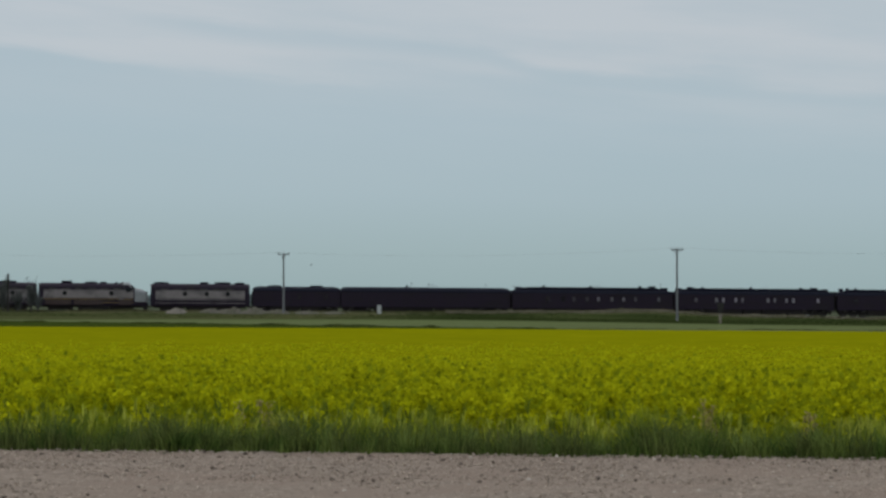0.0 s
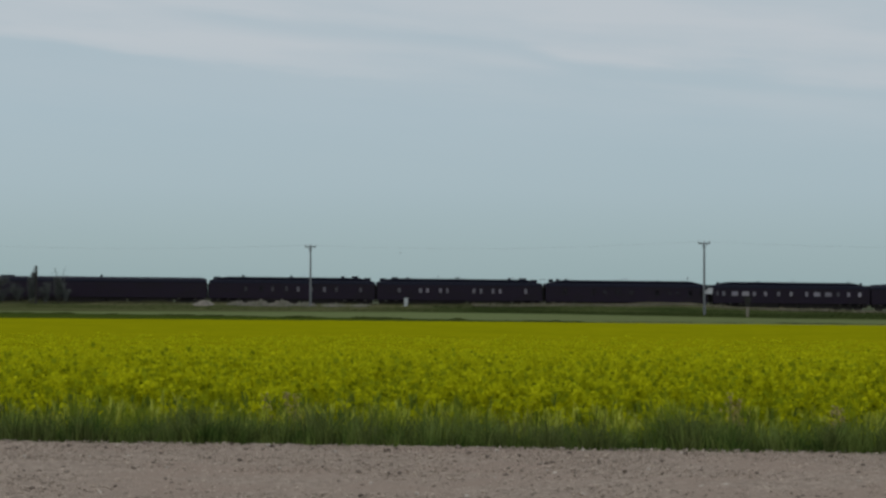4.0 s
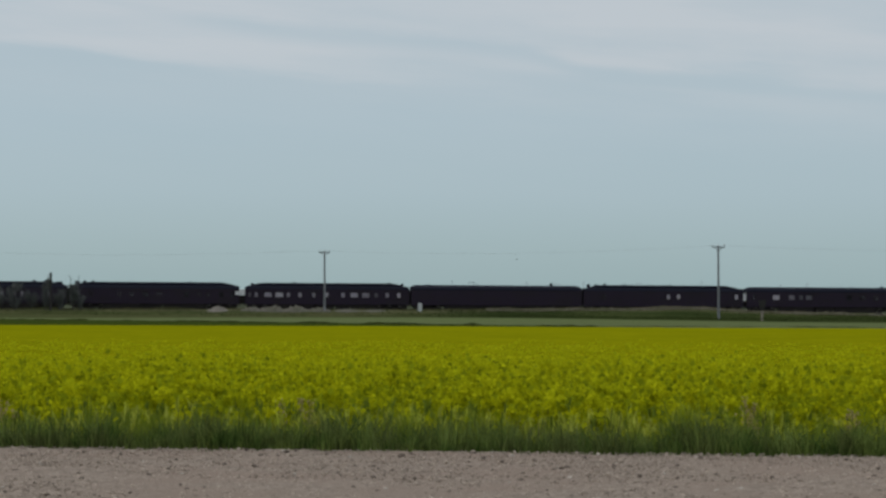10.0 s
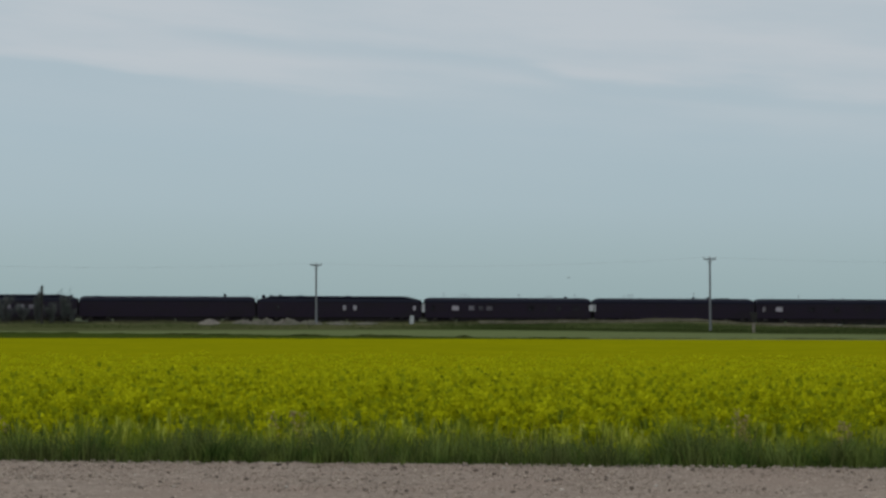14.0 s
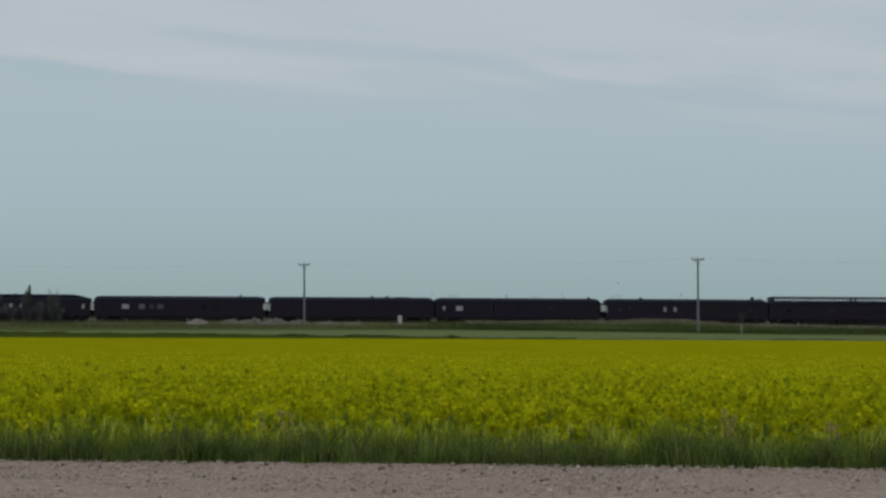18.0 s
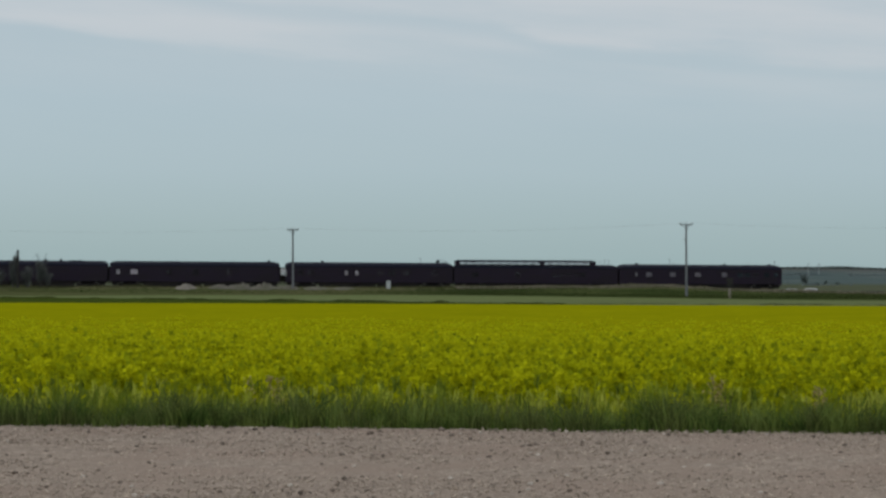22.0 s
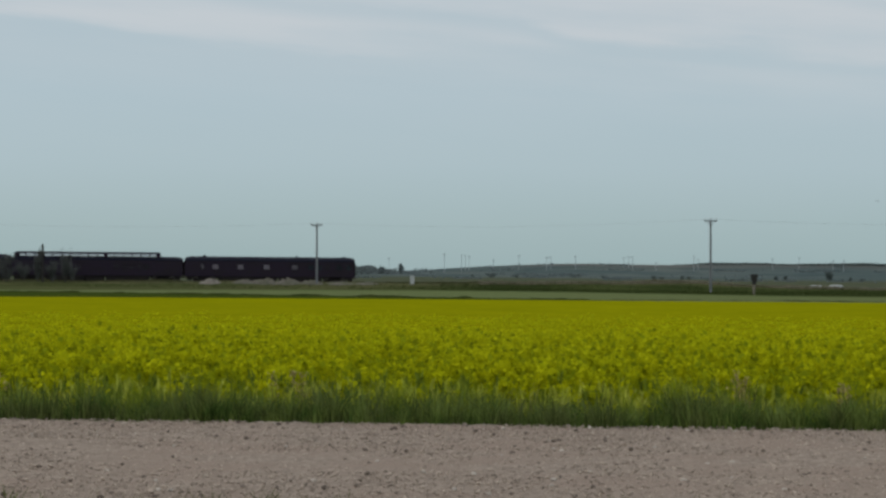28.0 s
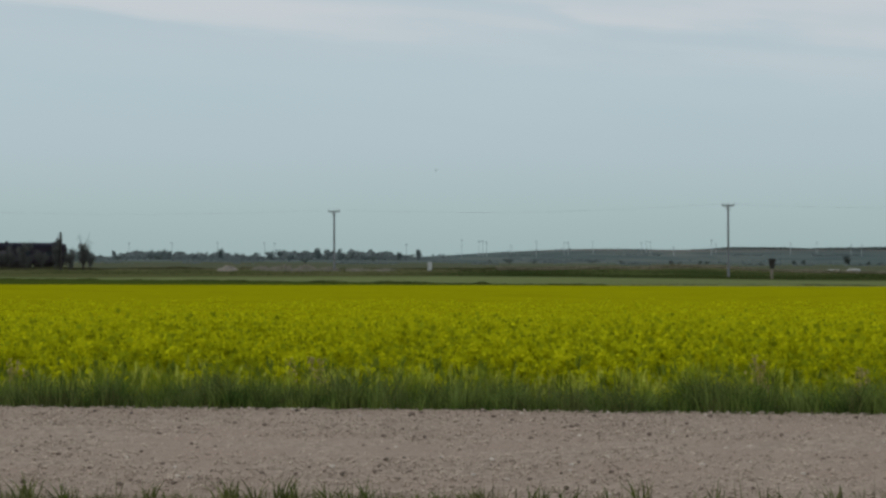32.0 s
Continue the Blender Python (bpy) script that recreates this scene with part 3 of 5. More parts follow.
def shoulder_tufts():
    """Tufts of broad-bladed grass, each with its own height and lean."""
    r = np.random.default_rng(77)
    V, F, k = [], [], 0
    for i in range(120):
        cx, cy = r.uniform(-4.4, 4.2), 14.32 - 0.75 * r.random() ** 1.4
        n = int(r.integers(8, 26))
        root = np.stack([cx + r.normal(0, 0.035, n), cy + r.normal(0, 0.03, n) + skew(cx), np.full(n, -0.04)], -1)
        v, f = blades(root, r.uniform(0.08, 0.27) * r.uniform(0.5, 1.1, n), r.uniform(0.011, 0.022, n), r.uniform(0.1, 0.8, n), 3, face=0.9)
        V.append(v); F.append(f + k)
        k += len(v)
    tagged(new("shoulder_grass", np_mesh("shoulder_grass", np.concatenate(V), np.concatenate(F), M_TUFT)), "sparse olive-green grass tufts on the near road shoulder", "grass", kind="stuff")


shoulder_tufts()
for spot in (-2.9, -2.3, -0.5, 0.35, 0.8, 1.25, 2.1, 2.8):
    field_grass("dry_grass_stalks", 14, spot - 0.16, spot + 0.16, 13.9, 14.4, 0.12, 0.30, 0.011, "dry brown grass stalks on the near road shoulder", M_DRY, lean=0.35)
for x0, x1 in ((-32, -8.0), (7.6, 32)):
    field_grass("verge_grass", 9000, x0, x1, 22.95, 25.3, 0.22, 0.60, 0.016, "tall dark green grass along the gravel road's edge", M_GRASS, lean=0.75)
field_grass("verge_stalks", 13000, -8.0, 7.6, 23.6, 26.0, 0.36, 0.72, 0.016, "lighter green grass stalks above the roadside grass", M_STALK, clump=0.022, lean=0.45)


def front_leaves():
    """Upright leaf bunches of the crop's front row, pale and dark, standing in the roadside grass and before the blossom."""
    r = np.random.default_rng(31)
    for k, y0, y1, z0, z1, h0, h1, m, label in ((760, 24.6, 28.8, 0.0, 0.20, 0.08, 0.20, M_PALESTALK, "pale yellowish-green leaves of the crop's front row"),
                                                (800, 24.6, 30.0, 0.0, 0.20, 0.08, 0.20, M_RANKLEAF, "dark green leaves of the crop's front row"),
                                                (420, 23.3, 24.8, -0.22, 0.12, 0.14, 0.30, M_STALK, "broad light green leaves in the roadside grass")):
        cx = r.uniform(-8.0, 7.6, k)
        cy = r.uniform(y0, y1, k) + skew(cx)
        cz = r.uniform(z0, z1, k) + 0.10 * lattice(cx, cy, 0.6, 81)
        i = np.repeat(np.arange(k), 6)
        n = len(i)
        root = np.stack([cx[i] + r.normal(0, 0.022, n), cy[i] + r.normal(0, 0.03, n), cz[i] - r.uniform(0.05, 0.20, n)], -1)
        V, F = blades(root, r.uniform(h0, h1, n), r.uniform(0.018, 0.042, n), r.uniform(0.05, 0.5, n), 3, face=1.0)
        tagged(new("front_row_leaves", np_mesh("front_row_leaves", V, F, m)), label, "canola", kind="stuff")


front_leaves()


def make_dock(x, y, top, wide, seed):
    """A tall weed gone to seed: ribbed stem, branches and reddish-brown seed clusters."""
    r = np.random.default_rng(seed)
    y = y + float(skew(x))
    foot = float(ground_z(np.array([x]), np.array([y]))[0]) - 0.02
    weed = thing("dock_weed", "tall dry weed with reddish-brown seed heads among the crop", "weed", "dry weeds in the crop's edge", pose(x, y, foot))
    h = top - foot
    stem, seeds = bmesh.new(), []
    for k in range(5):
        sx, sy = r.normal(0, wide * 0.22), r.normal(0, 0.06)
        tip = Vector((sx * 1.5, sy, h * r.uniform(0.85, 1.0)))
        low = Vector((sx * 0.4, sy, 0))
        tube(stem, low, tip, 0.007, 0.003, 5)
        for j in range(70):
            u = 1 - 0.55 * r.random() ** 1.2
            p = low.lerp(tip, u)
            w = wide * 0.22 * (1.2 - u) + 0.016
            seeds.append((p.x + r.normal(0, w), p.y + r.normal(0, w), p.z + r.normal(0, 0.015)))
    part("stem", stem, M_DRY, weed)
    V, F = quads_at(np.array(seeds), np.full(len(seeds), 0.020))
    head = new("seed_head", np_mesh("seed_head", V, F, M_DOCK))
    head.parent = weed
    tagged(head, kind="stuff")


for dx, dy, dtop, dwide, dseed in ((3.74, 24.9, 0.56, 0.26, 1), (4.90, 24.7, 0.42, 0.16, 2), (-1.62, 25.6, 0.50, 0.22, 3), (-5.3, 25.4, 0.42, 0.2, 4)):
    make_dock(dx, dy, dtop, dwide, dseed)
for spot in (-5.3, -1.64, 1.1, 3.8, 4.95):
    field_grass("dry_grass_stalks", 60, spot - 0.22, spot + 0.22, 24.2, 26.0, 0.65, 0.95, 0.014, "dry brown seed stalks among the roadside grass", M_DRY, lean=0.2)
CROP_Y0, CROP_Y1, CROP_TOP = 25.4, 119.0, 0.08


def field_tilt(x):
    """The far part of the crop stands a little higher, most to the right."""
    return 0.035 + 0.0010 * np.clip(x, -10, 35)


def crop_patch(y0, y1, per_m2, heads, petals, psize, spread, leaf):
    area = 0.25 * (y1 * y1 - y0 * y0) * 1.08
    n = int(area * per_m2)
    y = np.sqrt(RNG.uniform(y0 * y0, y1 * y1, n))
    x = y * RNG.uniform(-0.275, 0.255, n)
    near = 1 - smooth(29, 60, y)
    front = 1 - smooth(26, 34, y)
    lump = lattice(x, y, 0.26, 1) * 0.75 + lattice(x, y, 0.7, 2) * 0.5
    patch = lump * (0.012 + 0.17 * near) + lattice(x, y, 3.5, 3) * 0.03 * (0.3 + 0.7 * near)
    edge = y - skew(x) - CROP_Y0
    top = CROP_TOP + patch + RNG.normal(0, 0.010 + 0.065 * near, n) - 0.17 * (1 - smooth(0, 2.4, edge)) - (0.05 - field_tilt(x)) * smooth(45, 110, y)
    keep = (RNG.random(n) < 0.66 - 0.12 * front + 0.6 * np.clip(lump * near * 1.6, -1.1, 0.7) + 0.3 * (1 - near)) & (RNG.random(n) < 1 - smooth(46, 82, y))
    fx, fy, ft = x[keep], y[keep], top[keep]
    m = len(fx)
    # flower heads; among them heads that are still green
    tuft = lattice(fx, fy * 0.45, 0.26, 5) * 0.35 + lattice(fx, fy * 0.3, 0.7, 6) * 0.25 - lump[keep] * 0.55 + RNG.normal(0, 0.05, m)
    nh = np.repeat(near[keep], heads)
    # yellow caps; below them, on the near plants, green pods and leaves
    leafy = RNG.random(m * heads) < nh ** 1.5 * np.clip(0.60 + 0.24 * np.repeat(front[keep], heads) + 1.0 * np.repeat(tuft, heads), 0.08, 0.97)
    rr, aa = np.sqrt(RNG.random(m * heads)), RNG.uniform(0, 6.283, m * heads)
    size = spread * np.repeat(RNG.uniform(0.7, 1.3, m), heads) * np.where(leafy, 1.25, 1 - 0.4 * nh)
    hx = np.repeat(fx, heads) + rr * np.cos(aa) * size
    hy = np.repeat(fy, heads) + rr * np.sin(aa) * size
    drop = np.where(leafy, RNG.uniform(0.05, 0.26, m * heads), RNG.uniform(0.0, 0.085, m * heads))
    hz = np.repeat(ft, heads) - (0.02 + 0.98 * nh) * drop - 0.045 * (1 - nh)

    def cloud(sel, k, size, tall):
        c = np.repeat(np.stack([hx, hy, hz], -1)[sel], k, 0)
        return quads_at(c + RNG.normal(0, 1, c.shape) * np.array([size * 0.8, size * 0.8, size * tall]), np.full(len(c), size))

    V, F = cloud(~leafy, petals, psize, 1.3)
    LV, LF = cloud(leafy, max(2, petals - 3), psize * 1.3, 2.0)
    # stems and leaves
    sn = n * leaf
    root = np.stack([np.repeat(x, leaf) + RNG.normal(0, spread, sn), np.repeat(y, leaf) + RNG.normal(0, spread, sn), np.repeat(top, leaf) - RNG.uniform(0.75, 0.95, sn)], -1)
    hgt = np.repeat(top, leaf) - root[:, 2] - RNG.uniform(0.06, 0.24, sn)
    SV, SF = blades(root, hgt, psize * RNG.uniform(0.5, 1.1, sn), 0.15 * RNG.random(sn), 2, face=1.5)
    return V, F, np.concatenate([SV, LV]), np.concatenate([SF, LF + len(SV)])


def make_canola():
    FV, FF, SV, SF = [], [], [], []
    nf = ns = 0
    for spec in ((CROP_Y0 - 0.4, 34, 8.5, 12, 6, 0.050, 0.080, 9), (34, 50, 8, 9, 5, 0.058, 0.10, 5), (50, 82, 5, 7, 6, 0.040, 0.13, 1)):
        v, f, sv, sf = crop_patch(*spec)
        FV.append(v); FF.append(f + nf); SV.append(sv); SF.append(sf + ns)
        nf += len(v); ns += len(sv)
    fl = new("canola_flowers", np_mesh("canola_flowers", np.concatenate(FV), np.concatenate(FF), M_FLOWER))
    tagged(fl, "bright yellow canola blossom covering the whole field", "canola", kind="stuff")
    st = new("canola_stems", np_mesh("canola_stems", np.concatenate(SV), np.concatenate(SF), M_CSTEM))
    tagged(st, "upright green canola stems and leaves under the blossom", "canola", kind="stuff")
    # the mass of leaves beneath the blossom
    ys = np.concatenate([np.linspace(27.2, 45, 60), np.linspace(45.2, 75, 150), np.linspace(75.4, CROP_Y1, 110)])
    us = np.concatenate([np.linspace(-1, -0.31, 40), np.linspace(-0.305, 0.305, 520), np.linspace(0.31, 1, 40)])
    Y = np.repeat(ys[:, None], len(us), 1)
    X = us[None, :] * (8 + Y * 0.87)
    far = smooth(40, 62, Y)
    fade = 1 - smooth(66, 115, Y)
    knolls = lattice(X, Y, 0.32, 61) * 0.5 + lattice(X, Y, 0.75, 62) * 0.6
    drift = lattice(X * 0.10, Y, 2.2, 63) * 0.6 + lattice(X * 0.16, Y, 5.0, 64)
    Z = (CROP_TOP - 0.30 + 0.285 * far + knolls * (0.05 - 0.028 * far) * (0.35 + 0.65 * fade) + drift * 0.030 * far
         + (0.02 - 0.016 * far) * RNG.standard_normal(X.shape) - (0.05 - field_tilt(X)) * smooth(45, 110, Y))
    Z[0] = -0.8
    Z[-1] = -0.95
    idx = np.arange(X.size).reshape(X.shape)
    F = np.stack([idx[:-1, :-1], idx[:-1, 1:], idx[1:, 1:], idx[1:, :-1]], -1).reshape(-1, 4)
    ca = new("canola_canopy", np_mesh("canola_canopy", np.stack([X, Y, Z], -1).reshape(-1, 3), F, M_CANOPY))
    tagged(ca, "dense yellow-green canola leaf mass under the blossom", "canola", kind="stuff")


make_canola()
# rank weeds behind the crop, and rough grass on the bank before the track
def make_rank_weeds():
    """A lumpy line of weeds along the far headland of the crop, low and dry towards the right."""
    r = np.random.default_rng(21)
    for n, x0, x1, low, high, label, m in ((15000, -78, 16, 0.05, 0.20, "dark rank weeds along the far edge of the crop", M_RANK),
                                           (6000, 12, 80, 0.05, 0.10, "low dry weeds along the far edge of the crop", M_BANK)):
        x = r.uniform(x0, x1, n)
        y = 203.0 - 0.50 * np.minimum(x, 10) + r.uniform(0, 7, n)
        tall = low + high * smooth(-0.5, 0.9, lattice(x, y * 0.2, 3.0, 71) * 0.7 + lattice(x, y * 0.2, 0.9, 72) * 0.5)
        tall = tall + 0.24 * np.exp(-((x - 3.9) / 0.7) ** 2)
        V, F = blades(np.stack([x, y, ground_z(x, y) - 0.03], -1), tall * r.uniform(0.5, 1.1, n), r.uniform(0.06, 0.14, n), 0.6 * r.random(n), 2, face=1.2)
        tagged(new("rank_weeds", np_mesh("rank_weeds", V, F, m)), label, "weeds", kind="stuff")


make_rank_weeds()


# ================================================================ track
def on_track(s, off=0.0, z=0.0):
    """Pose at s metres along the track, its x axis along the rails."""
    return Matrix.Translation((s * TR_C - off * TR_S, TR_Y + s * TR_S + off * TR_C, z)) @ Matrix.Rotation(math.atan2(TR_S, TR_C), 4, "Z")


def make_track():
    L = 420
    track = thing("railway_track", "single railway track on a low grey ballast bed", "railway track", m=on_track(0, 0, RAIL_Z), kind="structure")
    bm = bmesh.new()
    loft(bm, [[(x, -2.6, -0.75), (x, -1.7, -0.17), (x, 1.7, -0.17), (x, 2.6, -0.75)] for x in (-L, L)])
    part("ballast_bed", bm, M_BALLAST, track)
    for y in (-0.7175, 0.7175):
        bm = bmesh.new()
        prof = [(-0.07, -0.16), (0.07, -0.16), (0.07, -0.14), (0.015, -0.12), (0.015, -0.05), (0.036, -0.035), (0.036, 0), (-0.036, 0), (-0.036, -0.035), (-0.015, -0.05), (-0.015, -0.12), (-0.07, -0.14)]
        loft(bm, [[(x, y + a, b) for a, b in prof] for x in (-L, L)])
        part("rail", bm, M_STEEL, track)
    V, F = [], []
    cube = np.array([(a, b, c) for a in (-0.11, 0.11) for b in (-1.3, 1.3) for c in (-0.2, -0.16)])
    cf = np.array([(0, 1, 3, 2), (4, 6, 7, 5), (0, 4, 5, 1), (2, 3, 7, 6), (0, 2, 6, 4), (1, 5, 7, 3)])
    for i, x in enumerate(np.arange(-L + 0.5, L, 0.6)):
        V.append(cube + np.array([x, 0, 0.0]))
        F.append(cf + 8 * i)
    tagged(part("ties", np_mesh("ties", np.concatenate(V), np.concatenate(F), M_DARKWOOD), None, track), kind="stuff")


make_track()

# ================================================================ train
MESH = {}
WHEELS = []         # wheel sets and their places in the truck


def shared(key, build):
    if key not in MESH:
        MESH[key] = build()
    return MESH[key]


def wheelset():
    bm = bmesh.new()
    tube(bm, (0, -0.95, 0), (0, 0.95, 0), 0.08, n=8)
    for y in (-0.78, 0.65):
        tube(bm, (0, y, 0), (0, y + 0.13, 0), 0.46, n=20)
        tube(bm, (0, y - 0.02 if y < 0 else y + 0.11, 0), (0, y + 0.02 if y < 0 else y + 0.15, 0), 0.5, n=20)
    return mesh_from(bm, "wheelset", M_STEEL)


def side_frame(span):
    bm = bmesh.new()
    h = span / 2
    for y in (-1.08, 0.98):
        loft(bm, [[(-h - 0.45, yy, 0.48), (-h - 0.3, yy, 0.72), (-0.5, yy, 0.78), (0.5, yy, 0.78), (h + 0.3, yy, 0.72), (h + 0.45, yy, 0.48),
                   (h + 0.1, yy, 0.42), (0.35, yy, 0.30), (-0.35, yy, 0.30), (-h - 0.1, yy, 0.42)] for yy in (y, y + 0.1)])
        for x in (-h, h):
            box(bm, x - 0.17, x + 0.17, y - 0.03, y + 0.13, 0.3, 0.64, 0.02)
    box(bm, -0.3, 0.3, -1.0, 1.0, 0.5, 0.82, 0.03)
    return mesh_from(bm, "side_frame", M_UNDER)


def add_truck(car, x, axles, span):
    tr = part("truck", shared(("sf", span), lambda: side_frame(span)), None, car, at=(x, 0, 0))
    for i in range(axles):
        at = Vector((-span / 2 + span * i / (axles - 1), 0, 0.46))
        WHEELS.append((part("wheel_set", shared("ws", wheelset), None, tr, at=tuple(at)), at))


def coupler_mesh():
    bm = bmesh.new()
    box(bm, 0, 0.45, -0.09, 0.09, 0.76, 0.96, 0.02)
    box(bm, 0.38, 0.62, -0.16, 0.14, 0.72, 1.0, 0.04)
    return mesh_from(bm, "coupler", M_STEEL)


def wall_with_openings(L, y0, y1, z0, z1, wins, zb, zt):
    """A car side as a plate with real window openings."""
    bm = bmesh.new()
    box(bm, 0, L, y0, y1, z0, zb)
    box(bm, 0, L, y0, y1, zt, z1)
    x = 0.0
    for c, w in sorted(wins):
        if c - w / 2 > x + 0.01:
            box(bm, x, c - w / 2, y0, y1, zb, zt)
        x = c + w / 2
    box(bm, x, L, y0, y1, zb, zt)
    bmesh.ops.remove_doubles(bm, verts=bm.verts[:], dist=0.0005)
    return bm


def frame_mesh(w, h):
    bm = bmesh.new()
    t = 0.045
    for x0, x1, z0, z1 in ((-w / 2, w / 2, -h / 2, -h / 2 + t), (-w / 2, w / 2, h / 2 - t, h / 2), (-w / 2, -w / 2 + t, -h / 2 + t, h / 2 - t), (w / 2 - t, w / 2, -h / 2 + t, h / 2 - t)):
        box(bm, x0, x1, -0.025, 0.03, z0, z1)
    return mesh_from(bm, "window", M_UNDER)


def plate(w, h, d, name, m):
    bm = bmesh.new()
    box(bm, -w / 2, w / 2, -d / 2, d / 2, -h / 2, h / 2)
    return mesh_from(bm, name, m)


def add_window(car, x, w, h, zc, side, kind):
    y = -1.49 if side < 0 else 1.49
    win = part("window", shared(("wf", w, h), lambda: frame_mesh(w, h)), None, car, at=Matrix.Translation((x, y, zc)) @ Matrix.Rotation(0 if side < 0 else math.pi, 4, "Z"))
    pane = part("pane", shared(("wp", w, h), lambda: plate(w - 0.09, h - 0.09, 0.008, "pane", M_GLASS)), None, win, at=(0, 0.0, 0))
    pane.visible_shadow = False
    # kinds m, h, n and t put a graded glass reflection into the blind's colour
    if kind == "b":
        part("blind", shared(("wb", w, h), lambda: plate(w - 0.1, h - 0.1, 0.01, "blind", M_BLIND)), None, win, "drawn pale blind", at=(0, 0.016, 0))
    elif kind == "m":
        part("blind", shared(("wm", w, h), lambda: plate(w - 0.1, h - 0.1, 0.01, "blind", M_MID)), None, win, "greyish blind toned as a painted sky reflection", at=(0, 0.016, 0))
    elif kind == "h":
        part("blind", shared(("wh", w, h), lambda: plate(w - 0.1, h - 0.1, 0.01, "blind", M_HALF)), None, win, "mid-grey blind toned as a weaker painted reflection", at=(0, 0.016, 0))
    elif kind == "n":
        part("blind", shared(("wn", w, h), lambda: plate(w - 0.1, h - 0.1, 0.01, "blind", M_LOWBLIND)), None, win, "dark grey blind toned as a faint painted reflection", at=(0, 0.016, 0))
    elif kind == "t":
        part("blind", shared(("wt", w, h), lambda: plate(w - 0.1, h - 0.1, 0.01, "blind", M_TEAL)), None, win, "blue-green blind toned as a dull painted reflection", at=(0, 0.016, 0))
    elif kind == "d":
        part("blind", shared(("wd", w, h), lambda: plate(w - 0.1, h - 0.1, 0.01, "blind", M_DIM)), None, win, "drawn dark grey blind", at=(0, 0.016, 0))


def roof_loop(x, eave, top, half, drop=0.0, clere=False):
    """Cross-section of a car roof at x."""
    pts = [(-half, eave)]
    if clere:
        mid, cw = eave + (top - eave) * 0.5, 0.95
        c = top - drop
        pts += [(-half * 0.96, eave + 0.14), (-half * 0.82, mid - 0.08), (-cw, min(mid, c - 0.02)), (-cw, c - 0.1), (-cw * 0.6, c - 0.03), (0, c)]
    else:
        for a in (15, 30, 45, 60, 75, 90):
            k = radians(a)
            pts.append((-half * math.cos(k), eave + (top - drop - eave) * math.sin(k)))
    full = pts + [(-a, b) for a, b in reversed(pts[:-1])]
    return [(x, a, b) for a, b in full]


def vent_mesh(h, w):
    bm = bmesh.new()
    tube(bm, (0, 0, -0.1), (0, 0, h * 0.7), w * 0.46, w * 0.42, n=10)
    tube(bm, (0, 0, h * 0.55), (0, 0, h), w * 0.52, w * 0.40, n=10)
    return mesh_from(bm, "roof_vent", M_ROOF)


def hatch_mesh(h, w):
    bm = bmesh.new()
    box(bm, -w / 2, w / 2, -0.55, 0.55, -0.15, h, 0.06)
    return mesh_from(bm, "roof_hatch", M_ROOF)


